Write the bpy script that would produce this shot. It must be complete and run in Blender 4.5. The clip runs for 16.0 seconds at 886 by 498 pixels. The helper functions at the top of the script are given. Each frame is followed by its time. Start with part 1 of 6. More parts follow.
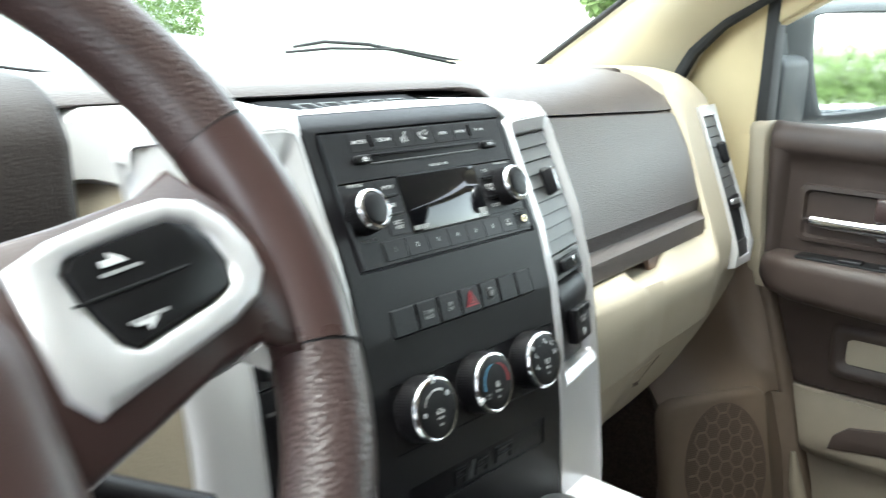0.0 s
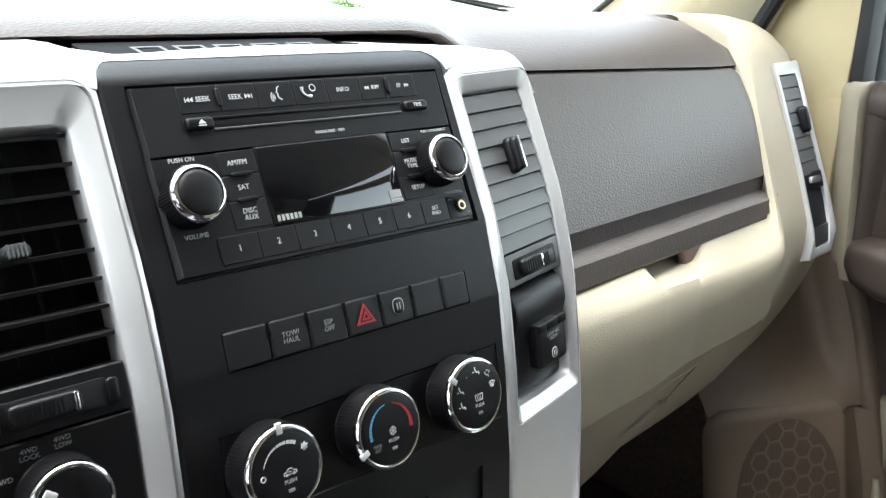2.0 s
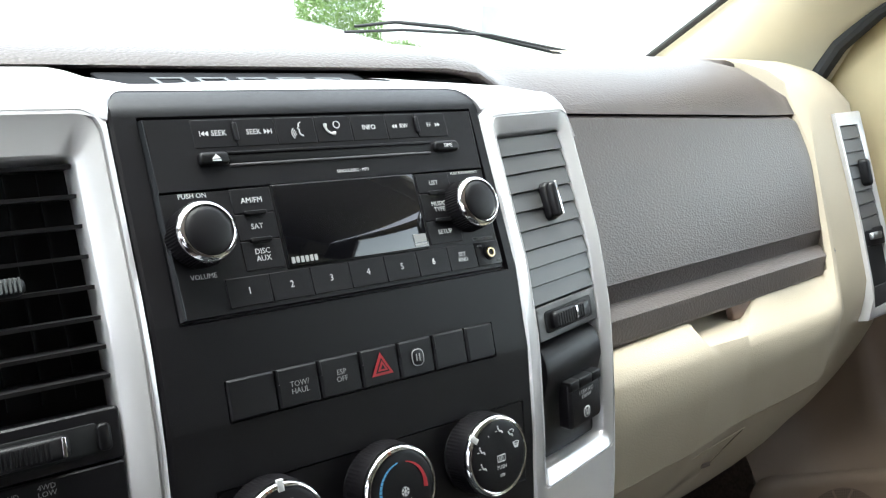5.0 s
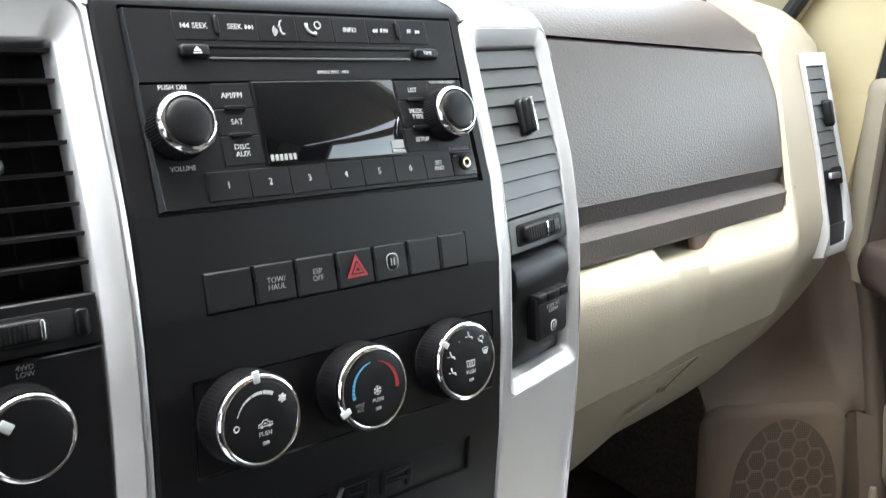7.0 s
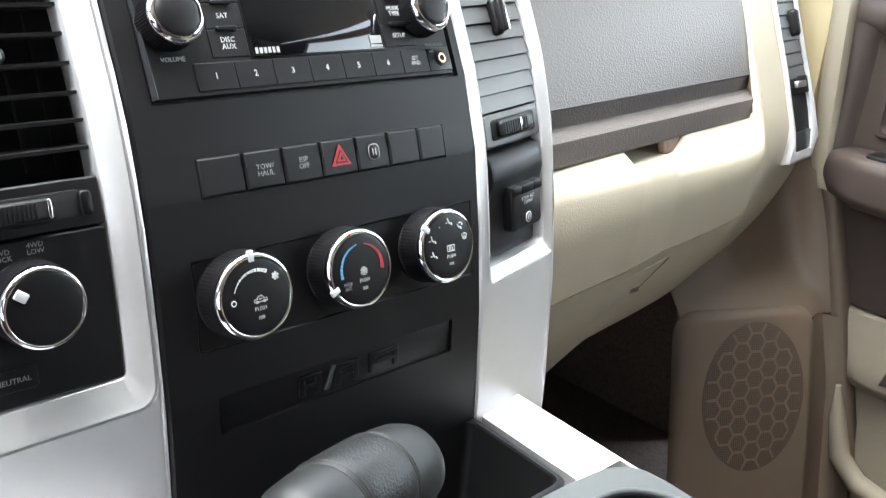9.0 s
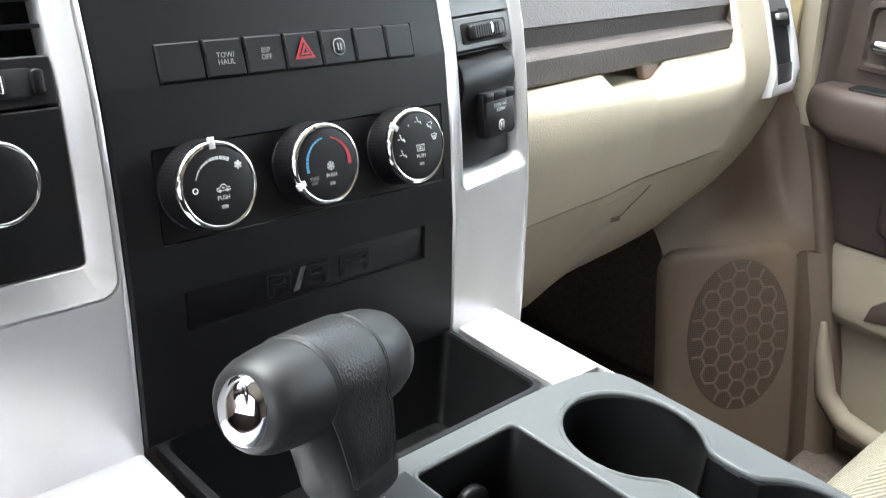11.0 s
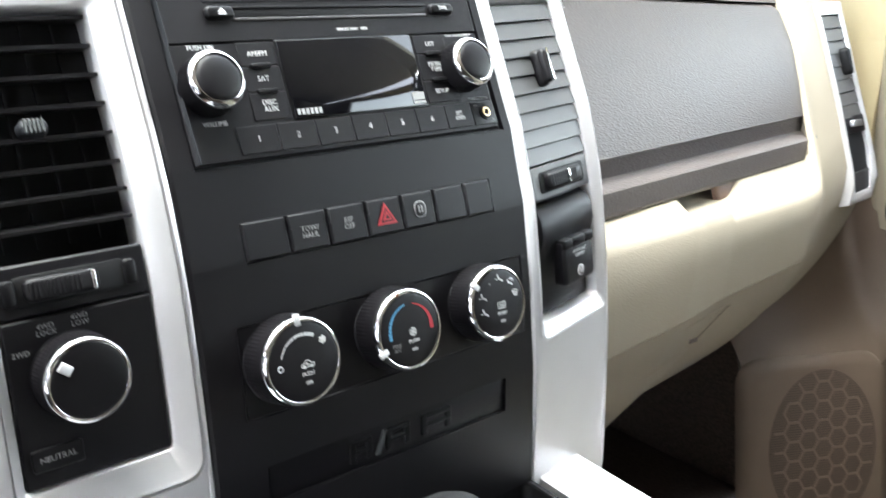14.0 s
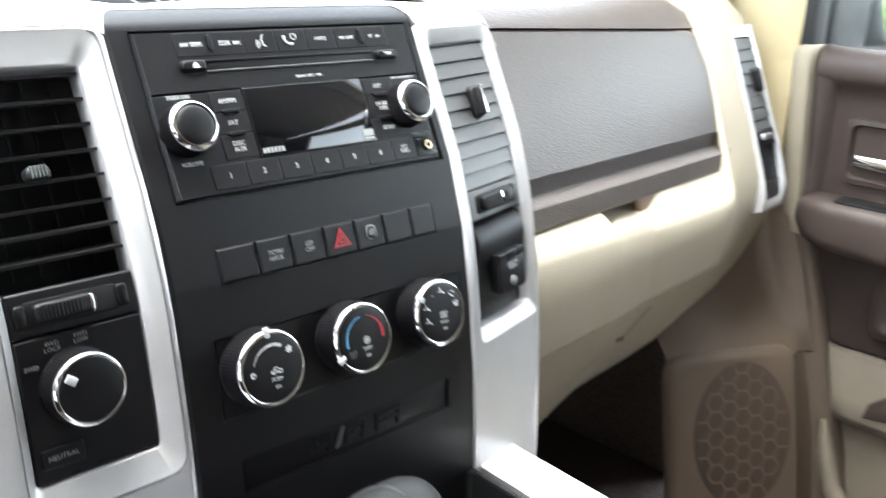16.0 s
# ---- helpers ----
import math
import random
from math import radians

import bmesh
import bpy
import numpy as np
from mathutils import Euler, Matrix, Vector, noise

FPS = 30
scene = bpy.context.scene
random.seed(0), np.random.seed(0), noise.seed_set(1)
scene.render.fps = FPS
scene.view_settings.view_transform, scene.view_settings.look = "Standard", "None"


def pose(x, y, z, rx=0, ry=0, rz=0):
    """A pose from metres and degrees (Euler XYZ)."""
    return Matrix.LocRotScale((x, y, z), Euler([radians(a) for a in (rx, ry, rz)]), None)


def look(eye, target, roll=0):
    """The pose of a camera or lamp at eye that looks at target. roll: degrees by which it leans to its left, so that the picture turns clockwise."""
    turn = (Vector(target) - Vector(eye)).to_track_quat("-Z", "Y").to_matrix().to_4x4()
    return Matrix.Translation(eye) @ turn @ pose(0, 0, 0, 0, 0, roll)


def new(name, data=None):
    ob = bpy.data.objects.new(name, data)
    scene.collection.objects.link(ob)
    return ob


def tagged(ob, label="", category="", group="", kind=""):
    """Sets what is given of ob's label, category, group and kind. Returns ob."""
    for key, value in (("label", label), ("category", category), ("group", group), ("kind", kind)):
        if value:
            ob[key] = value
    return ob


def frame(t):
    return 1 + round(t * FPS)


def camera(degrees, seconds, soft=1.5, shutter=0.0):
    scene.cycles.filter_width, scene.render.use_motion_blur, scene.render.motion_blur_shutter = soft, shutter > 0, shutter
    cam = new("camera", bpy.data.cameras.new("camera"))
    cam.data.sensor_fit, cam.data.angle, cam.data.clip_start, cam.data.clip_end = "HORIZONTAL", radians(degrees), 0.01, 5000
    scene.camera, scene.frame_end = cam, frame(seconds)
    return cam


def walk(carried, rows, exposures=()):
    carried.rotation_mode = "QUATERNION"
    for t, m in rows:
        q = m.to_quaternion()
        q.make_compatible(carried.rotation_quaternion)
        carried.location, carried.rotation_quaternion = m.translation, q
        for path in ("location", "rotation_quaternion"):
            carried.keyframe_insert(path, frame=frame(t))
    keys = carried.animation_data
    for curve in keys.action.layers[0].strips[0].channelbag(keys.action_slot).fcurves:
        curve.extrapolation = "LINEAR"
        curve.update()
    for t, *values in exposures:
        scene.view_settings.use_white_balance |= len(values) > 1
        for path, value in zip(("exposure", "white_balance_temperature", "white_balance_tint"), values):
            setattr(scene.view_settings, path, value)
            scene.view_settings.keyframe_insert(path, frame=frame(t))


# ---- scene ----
cam = camera(50.8, 16.0, soft=1.2, shutter=0.5)
METRES, EYE, TILT, LEAN, TURN = 0.6, 1.75, -13.574, -1.943, -50.973
ROWS = [
    (0.0, 0.0, 0.0, 0.0, 0.0, 0.0, 0.0),
    (0.5, 0.0941, 0.0845, 0.0201, -1.4, 0.35, 1.05),
    (1.0, 0.1582, 0.1845, 0.0225, 1.53, -0.61, 0.72),
    (1.5, 0.1752, 0.2572, 0.031, 4.32, -2.35, -0.64),
    (2.0, 0.2093, 0.3125, 0.0411, 7.26, -2.73, -1.89),
    (2.5, 0.2149, 0.3604, 0.0497, 8.53, -1.92, -2.78),
    (3.0, 0.2155, 0.3733, 0.0554, 9.86, -1.28, -2.96),
    (5.5, 0.2308, 0.3624, 0.0422, 10.37, -0.35, -4.03),
    (6.0, 0.2336, 0.3593, 0.0303, 9.57, -0.57, -4.1),
    (6.5, 0.235, 0.3584, 0.0198, 8.72, -1.53, -4.0),
    (7.0, 0.2145, 0.354, 0.0143, 8.01, -3.73, -5.8),
    (7.5, 0.2073, 0.3379, 0.0097, 7.6, -4.92, -5.25),
    (8.0, 0.2184, 0.326, -0.0107, 7.52, -6.91, -4.88),
    (8.5, 0.2239, 0.3095, -0.0193, 7.25, -6.68, -4.29),
    (9.0, 0.2253, 0.3008, -0.0312, 6.6, -7.22, -4.32),
    (11.5, 0.2547, 0.3088, -0.1269, 5.72, -8.99, -3.21),
    (12.0, 0.2545, 0.3078, -0.1372, 5.1, -11.4, -3.98),
    (12.5, 0.2528, 0.3106, -0.1324, 4.51, -11.81, -3.98),
    (13.0, 0.2412, 0.3194, -0.0972, 4.3, -9.62, -3.57),
    (13.5, 0.2346, 0.3157, -0.056, 6.32, -6.19, -3.17),
    (14.0, 0.2237, 0.3238, -0.0282, 9.55, -4.21, -2.31),
    (14.5, 0.2253, 0.3323, -0.0054, 12.49, -3.42, -1.28),
    (15.0, 0.2207, 0.3272, 0.0097, 13.45, -2.63, -1.94),
    (15.5, 0.2324, 0.2999, 0.0126, 11.84, -2.89, -2.09),
    (16.0, 0.2389, 0.2018, 0.0005, 6.1, -4.17, -1.69),
]
walk(cam, [(t, pose(-0.53, -0.40, EYE, TILT, LEAN, TURN) @ pose(METRES * x, METRES * y, METRES * z, 90 + pitch, roll, yaw)) for t, x, y, z, yaw, pitch, roll in ROWS],
     exposures=[(0.0, 3.80, 6270, 4), (0.5, 3.55, 6270, 4), (1.0, 3.52, 6270, 6), (2.5, 3.66, 6270, 8), (5.5, 3.62, 6270, 8), (8.0, 4.23, 6270, 10), (12.0, 4.42, 6270, 10), (14.0, 4.36, 6270, 10), (16.0, 4.34, 6270, 10)])

# ---- light ----
world = bpy.data.worlds.new("sky")
scene.world = world
world.use_nodes = True
_n = world.node_tree.nodes
_sky = _n.new("ShaderNodeTexSky")
_sky.sky_type = 'NISHITA'
_sky.sun_disc = False
_sky.sun_elevation, _sky.sun_rotation = radians(79), radians(-50)
_sky.air_density, _sky.dust_density, _sky.ozone_density = 1.0, 3.0, 1.0
_pale = _n.new("ShaderNodeHueSaturation")  # thin bright overcast
_pale.inputs["Saturation"].default_value = 0.30
world.node_tree.links.new(_sky.outputs[0], _pale.inputs["Color"])
world.node_tree.links.new(_pale.outputs[0], _n["Background"].inputs[0])
_n["Background"].inputs[1].default_value = 0.15
sun = new("sun", bpy.data.lights.new("sun", 'SUN'))
sun.data.energy, sun.data.angle, sun.data.color = 0.35, radians(45), (1.0, 0.985, 0.96)
sun.matrix_world = look((-1.2, 1.0, 8.0), (0, 0, 0))


# ---- materials ----
def material(name, color, rough=0.5, metal=0.0, vary=0.12, scale=30.0, grain=0.0, grain_scale=600.0, coat=0.0, voronoi=False, spec=0.5, stretch=None, relief=0.0006, scuff=0.0):
    m = bpy.data.materials.new(name)
    m.use_nodes = True
    nt = m.node_tree
    b = nt.nodes["Principled BSDF"]
    b.inputs["Roughness"].default_value = rough
    b.inputs["Metallic"].default_value = metal
    b.inputs["Coat Weight"].default_value = coat
    b.inputs["Specular IOR Level"].default_value = spec
    co = nt.nodes.new("ShaderNodeTexCoord")
    src = co.outputs["Object"]
    if stretch:
        mp = nt.nodes.new("ShaderNodeMapping")
        mp.inputs["Scale"].default_value = stretch
        nt.links.new(src, mp.inputs[0])
        src = mp.outputs[0]
    big = nt.nodes.new("ShaderNodeTexNoise")
    big.inputs["Scale"].default_value, big.inputs["Detail"].default_value = scale, 6
    nt.links.new(src, big.inputs["Vector"])
    ramp = nt.nodes.new("ShaderNodeValToRGB")
    e = ramp.color_ramp.elements
    e[0].position, e[1].position = 0.3, 0.7
    e[0].color = (*[c * (1 - vary) for c in color], 1)
    e[1].color = (*[min(1, c * (1 + vary)) for c in color], 1)
    nt.links.new(big.outputs[0], ramp.inputs[0])
    out = ramp.outputs[0]
    if scuff:
        sn, sr, mx = nt.nodes.new("ShaderNodeTexNoise"), nt.nodes.new("ShaderNodeValToRGB"), nt.nodes.new("ShaderNodeMix")
        sm_ = nt.nodes.new("ShaderNodeMapping")
        sm_.inputs["Scale"].default_value, sm_.inputs["Rotation"].default_value = (1.0, 1.0, 3.5), (0.0, 0.5, 0.0)
        nt.links.new(src, sm_.inputs[0])
        nt.links.new(sm_.outputs[0], sn.inputs["Vector"])
        sn.inputs["Scale"].default_value, sn.inputs["Detail"].default_value, sn.inputs["Roughness"].default_value = 38, 3, 0.7
        sr.color_ramp.elements[0].position, sr.color_ramp.elements[1].position = 0.70, 0.76
        mx.data_type = 'RGBA'
        nt.links.new(sr.outputs[0], mx.inputs["Factor"])
        nt.links.new(out, mx.inputs["A"])
        mx.inputs["B"].default_value = (*[c + (scuff if c < 0.7 else 0) for c in color], 1)
        out = mx.outputs["Result"]
    nt.links.new(out, b.inputs["Base Color"])
    mr = nt.nodes.new("ShaderNodeMapRange")
    mr.inputs["To Min"].default_value, mr.inputs["To Max"].default_value = max(0.0, rough - 0.06), rough + 0.06
    nt.links.new(big.outputs[0], mr.inputs[0])
    nt.links.new(mr.outputs[0], b.inputs["Roughness"])
    if grain:
        g = nt.nodes.new("ShaderNodeTexVoronoi" if voronoi else "ShaderNodeTexNoise")
        g.inputs["Scale"].default_value = grain_scale
        if voronoi:
            g.feature = 'SMOOTH_F1'
        else:
            g.inputs["Detail"].default_value = 3
        nt.links.new(src, g.inputs["Vector"])
        bump = nt.nodes.new("ShaderNodeBump")
        bump.inputs["Strength"].default_value, bump.inputs["Distance"].default_value = grain, relief
        nt.links.new(g.outputs[0], bump.inputs["Height"])
        nt.links.new(bump.outputs[0], b.inputs["Normal"])
    return m


BLACK = material("black satin plastic", (0.0042, 0.0036, 0.0046), 0.40, grain=0.25, grain_scale=2500, spec=0.28, scuff=0.006)
BLACK_GLOSS = material("black smooth plastic", (0.0055, 0.0052, 0.0058), 0.38, vary=0.2, scale=80, spec=0.18)
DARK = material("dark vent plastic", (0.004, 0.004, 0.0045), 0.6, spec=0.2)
VANE = material("dark grey vane plastic", (0.016, 0.015, 0.016), 0.42, grain=0.2, grain_scale=2000, spec=0.3)
SLAT = material("grey vent blade plastic", (0.056, 0.055, 0.055), 0.45, grain=0.2, grain_scale=2000)
SILVER = material("silver painted plastic", (0.60, 0.59, 0.595), 0.34, metal=0.5, vary=0.04, scale=14, grain=0.12, grain_scale=4000)
CHROME = material("chrome", (0.82, 0.82, 0.84), 0.07, metal=1.0, vary=0.03)
SMOKED = material("smoked chrome", (0.48, 0.47, 0.49), 0.05, metal=1.0, vary=0.05)
STEEL = material("brushed steel", (0.6, 0.6, 0.6), 0.3, metal=1.0, vary=0.05)
BROWN = material("brown grained vinyl", (0.060, 0.049, 0.045), 0.44, vary=0.10, scale=12, grain=0.65, grain_scale=400, voronoi=True, spec=0.38, relief=0.0007, stretch=(1.0, 1.7, 1.7))
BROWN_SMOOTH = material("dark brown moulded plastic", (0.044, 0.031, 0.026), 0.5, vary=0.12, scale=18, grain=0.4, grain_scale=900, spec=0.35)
# the pad's brown made darker: the hood's shade is put into its colour
HOOD_SHADED = material("brown vinyl darkened for shade", (0.027, 0.021, 0.019), 0.5, vary=0.12, scale=14, grain=0.5, grain_scale=760, voronoi=True, spec=0.35)
POST = material("pale beige pillar cover", (0.55, 0.495, 0.36), 0.65, vary=0.05, scale=12, grain=0.4, grain_scale=1200)
LEATHER = material("brown wheel leather", (0.043, 0.025, 0.023), 0.42, vary=0.14, scale=25, grain=0.8, grain_scale=520, voronoi=True)
WHEEL_SKIN = material("smooth red-brown wheel skin", (0.044, 0.024, 0.022), 0.29, vary=0.12, scale=20, grain=0.25, grain_scale=1200)
BEIGE = material("beige grained plastic", (0.297, 0.254, 0.192), 0.60, vary=0.06, scale=9, grain=0.35, grain_scale=700, voronoi=True, scuff=0.16, spec=0.28)
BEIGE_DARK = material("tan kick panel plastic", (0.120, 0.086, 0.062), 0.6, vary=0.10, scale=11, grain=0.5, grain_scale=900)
PILLAR = material("beige pillar trim", (0.52, 0.425, 0.25), 0.65, vary=0.05, scale=12, grain=0.4, grain_scale=1200)
CARPET = material("dark brown carpet", (0.085, 0.064, 0.052), 0.95, vary=0.35, scale=220, grain=1.0, grain_scale=900)
# darker copy of the beige: shade low on the door, put into the colour
BEIGE_SHADED = material("beige lower door plastic darkened for shade", (0.205, 0.172, 0.130), 0.6, vary=0.08, scale=11, grain=0.5, grain_scale=900)
NOTCH_BROWN = material("brown notch block", (0.15, 0.090, 0.062), 0.5, vary=0.2, scale=60, grain=0.4, grain_scale=900)
RUBBER = material("black rubber", (0.012, 0.012, 0.012), 0.7, vary=0.2)
INSERT = material("grey console insert plastic", (0.060, 0.064, 0.064), 0.42, vary=0.07, scale=20, grain=0.25, grain_scale=1800, spec=0.35)
GATE = material("dark grey gate panel plastic", (0.014, 0.015, 0.017), 0.45, vary=0.08, scale=30, grain=0.15, grain_scale=2500, spec=0.25)
CUP = material("black cup liner", (0.007, 0.0067, 0.0068), 0.42, vary=0.25, scale=60, spec=0.22)
SHIFT = material("black shifter leather", (0.012, 0.012, 0.0122), 0.46, vary=0.12, scale=40, grain=0.5, grain_scale=800, voronoi=True, spec=0.36, relief=0.0006)
SHIFT_SMOOTH = material("black shifter plastic", (0.011, 0.011, 0.0112), 0.46, vary=0.1, grain=0.2, grain_scale=2500, spec=0.36)
BADGE = material("black badge plastic", (0.005, 0.005, 0.006), 0.6, spec=0.05)
PRINT = material("white print", (0.5, 0.5, 0.5), 0.6, vary=0.03)
DIM_PRINT = material("grey print", (0.22, 0.22, 0.22), 0.6, vary=0.03)
RED = material("red print", (0.28, 0.015, 0.022), 0.5, vary=0.05)
BLUE = material("blue print", (0.08, 0.27, 0.45), 0.5, vary=0.05)
AMBER = material("amber indicator", (0.18, 0.06, 0.03), 0.4, vary=0.05)
GOLD = material("brass jack", (0.75, 0.62, 0.40), 0.25, metal=1.0)
DISPLAY = material("black display glass", (0.004, 0.004, 0.005), 0.04, vary=0.1)
HOODPAINT = material("grey silver hood paint", (0.30, 0.33, 0.34), 0.25, metal=0.2, vary=0.04, scale=3, coat=0.4)
MIRROR = material("mirror glass", (0.9, 0.9, 0.9), 0.015, metal=1.0, vary=0.0)
MIRROR_SHELL = material("grey black mirror shell", (0.016, 0.019, 0.021), 0.5, vary=0.1, scale=20, grain=0.2, grain_scale=2000, spec=0.2)
ROOFLINER = material("beige headliner cloth", (0.52, 0.47, 0.38), 0.9, vary=0.06, scale=60, grain=0.4, grain_scale=900)
ASPHALT = material("pale parking asphalt", (0.16, 0.16, 0.16), 0.9, vary=0.25, scale=2)
LAWN = material("lawn grass", (0.07, 0.13, 0.03), 0.9, vary=0.4, scale=6)
LEAF = material("hedge leaf", (0.17, 0.25, 0.09), 0.8, vary=0.22, scale=3, spec=0.15)
SIDING = material("white house siding", (0.78, 0.77, 0.74), 0.7, vary=0.04, scale=2)
BRICK = material("red brown brick wall", (0.36, 0.16, 0.11), 0.85, vary=0.2, scale=6)
ROOFING = material("grey roof shingle", (0.20, 0.20, 0.21), 0.85, vary=0.2, scale=5)
WHITEPAINT = material("white car paint", (0.78, 0.78, 0.78), 0.25, vary=0.03, coat=0.5)
DARKGLASS = material("dark window glass", (0.05, 0.06, 0.07), 0.06, vary=0.1)
# the pale colour stands for sky reflected in the house panes
SKY_PANE = material("window pane paled for reflected sky", (0.55, 0.56, 0.56), 0.15, vary=0.1, scale=3)
TYRE = material("tyre rubber", (0.02, 0.02, 0.02), 0.8)


def seat_cloth():
    m = material("ribbed beige seat cloth", (0.50, 0.44, 0.33), 0.9, vary=0.10, scale=90, grain=0.5, grain_scale=1200)
    nt = m.node_tree
    b = nt.nodes["Principled BSDF"]
    co = nt.nodes.new("ShaderNodeTexCoord")
    wave = nt.nodes.new("ShaderNodeTexWave")
    wave.bands_direction = 'Y'
    wave.inputs["Scale"].default_value, wave.inputs["Distortion"].default_value, wave.inputs["Detail"].default_value = 62, 1.6, 3
    wave.inputs["Detail Scale"].default_value = 4
    mp = nt.nodes.new("ShaderNodeMapping")
    mp.inputs["Rotation"].default_value = (0.0, 0.0, radians(32))
    nt.links.new(co.outputs["Object"], mp.inputs[0])
    nt.links.new(mp.outputs[0], wave.inputs[0])
    mix = nt.nodes.new("ShaderNodeMix")
    mix.data_type = 'RGBA'
    mix.inputs["A"].default_value, mix.inputs["B"].default_value = (0.13, 0.115, 0.082, 1), (0.27, 0.245, 0.185, 1)
    nt.links.new(wave.outputs["Fac"], mix.inputs["Factor"])
    nt.links.new(mix.outputs["Result"], b.inputs["Base Color"])
    bump = nt.nodes.new("ShaderNodeBump")
    bump.inputs["Strength"].default_value, bump.inputs["Distance"].default_value = 0.8, 0.002
    nt.links.new(wave.outputs["Fac"], bump.inputs["Height"])
    nt.links.new(bump.outputs[0], b.inputs["Normal"])
    return m


def window_glass(name, tint):
    m = bpy.data.materials.new(name)
    m.use_nodes = True
    nt = m.node_tree
    nt.nodes.remove(nt.nodes["Principled BSDF"])
    tr, gl, mix = nt.nodes.new("ShaderNodeBsdfTransparent"), nt.nodes.new("ShaderNodeBsdfGlossy"), nt.nodes.new("ShaderNodeMixShader")
    gl.inputs["Roughness"].default_value = 0.01
    tr.inputs[0].default_value = (*tint, 1)
    mix.inputs[0].default_value = 0.02
    nt.links.new(tr.outputs[0], mix.inputs[1])
    nt.links.new(gl.outputs[0], mix.inputs[2])
    nt.links.new(mix.outputs[0], nt.nodes["Material Output"].inputs[0])
    return m


CLOTH, GLASS, SHADED_GLASS = seat_cloth(), window_glass("clear window glass", (0.95, 0.98, 0.96)), window_glass("tinted windshield glass", (0.76, 0.80, 0.77))


# ---- builders ----
def thing(name, at, label, category, group="", kind=""):
    ob = new(name)
    ob.empty_display_size = 0.02
    ob.location = at
    return tagged(ob, label, category, group, kind)


def part(name, bm, mat, parent=None, label="", smooth=35):
    me = bpy.data.meshes.new(name)
    bmesh.ops.recalc_face_normals(bm, faces=bm.faces)
    bm.to_mesh(me)
    bm.free()
    me.materials.append(mat)
    if smooth:
        me.shade_smooth()
        me.set_sharp_from_angle(angle=radians(smooth))
    ob = new(name, me)
    if parent:
        ob.parent = parent
        if parent.type == 'EMPTY':
            ob.matrix_parent_inverse = Matrix.Translation(parent.location).inverted()
    if label:
        ob["label"] = label
    return ob


def xf(bm, m):
    bmesh.ops.transform(bm, matrix=m, verts=bm.verts)
    return bm


def join(*bms):
    out = bms[0]
    for b in bms[1:]:
        me = bpy.data.meshes.new("tmp")
        b.to_mesh(me)
        out.from_mesh(me)
        bpy.data.meshes.remove(me)
        b.free()
    return out


def rrect(x0, x1, y0, y1, r, n=4, m=1):
    """Rounded rectangle, counter-clockwise, with m pieces to each straight side."""
    pts = []
    corners = [(x1 - r, y0 + r, -90), (x1 - r, y1 - r, 0), (x0 + r, y1 - r, 90), (x0 + r, y0 + r, 180)]
    for i, (cx, cy, a0) in enumerate(corners):
        arc = [(cx + r * math.cos(radians(a0 + 90 * k / n)), cy + r * math.sin(radians(a0 + 90 * k / n))) for k in range(n + 1)]
        pts += arc
        nx, ny, na = corners[(i + 1) % 4]
        b = (nx + r * math.cos(radians(na)), ny + r * math.sin(radians(na)))
        a = arc[-1]
        pts += [(a[0] + (b[0] - a[0]) * k / m, a[1] + (b[1] - a[1]) * k / m) for k in range(1, m)]
    return pts


def skin(loops, cap0=False, cap1=False, closed=True, bm=None):
    bm = bm or bmesh.new()
    rows = [[bm.verts.new(p) for p in lp] for lp in loops]
    n = len(rows[0])
    for a, b in zip(rows, rows[1:]):
        for i in range(n if closed else n - 1):
            j = (i + 1) % n
            try:
                bm.faces.new((a[i], a[j], b[j], b[i]))
            except ValueError:
                pass
    if cap0:
        bm.faces.new(rows[0])
    if cap1:
        bm.faces.new(rows[-1])
    return bm


def slab(x0, x1, y0, y1, d, r=0.001, bev=0.0006, base=0.0, n=3):
    """A rounded plate from z=base to z=d with an eased rim."""
    bev = min(bev, (x1 - x0) * 0.4, (y1 - y0) * 0.4)
    r = min(r, (x1 - x0) * 0.49, (y1 - y0) * 0.49)
    ri = max(r - bev, 0.00005)
    f = lambda i, rr, z: [(x, y, z) for x, y in rrect(x0 + i, x1 - i, y0 + i, y1 - i, rr, n)]
    return skin([f(0, r, base), f(0, r, d - bev), f(bev * 0.35, r, d - bev * 0.35), f(bev, ri, d)], True, True)


def polyslab(pts, d, bev=0.0006, base=0.0):
    c = (sum(p[0] for p in pts) / len(pts), sum(p[1] for p in pts) / len(pts))

    def shrink(k):
        out = []
        for x, y in pts:
            L = math.hypot(x - c[0], y - c[1])
            out.append((x + (c[0] - x) * k / L, y + (c[1] - y) * k / L))
        return out
    return skin([[(x, y, base) for x, y in pts], [(x, y, d - bev) for x, y in pts], [(x, y, d) for x, y in shrink(bev * 1.4)]], True, True)


def lathe(prof, n=40, knurl=(), depth=0.0, cap1=True, cap0=True):
    loops = []
    for i, (r, z) in enumerate(prof):
        loops.append([((r - (depth if (i in knurl and k % 2) else 0)) * math.cos(2 * math.pi * k / n), (r - (depth if (i in knurl and k % 2) else 0)) * math.sin(2 * math.pi * k / n), z) for k in range(n)])
    return skin(loops, cap0, cap1)


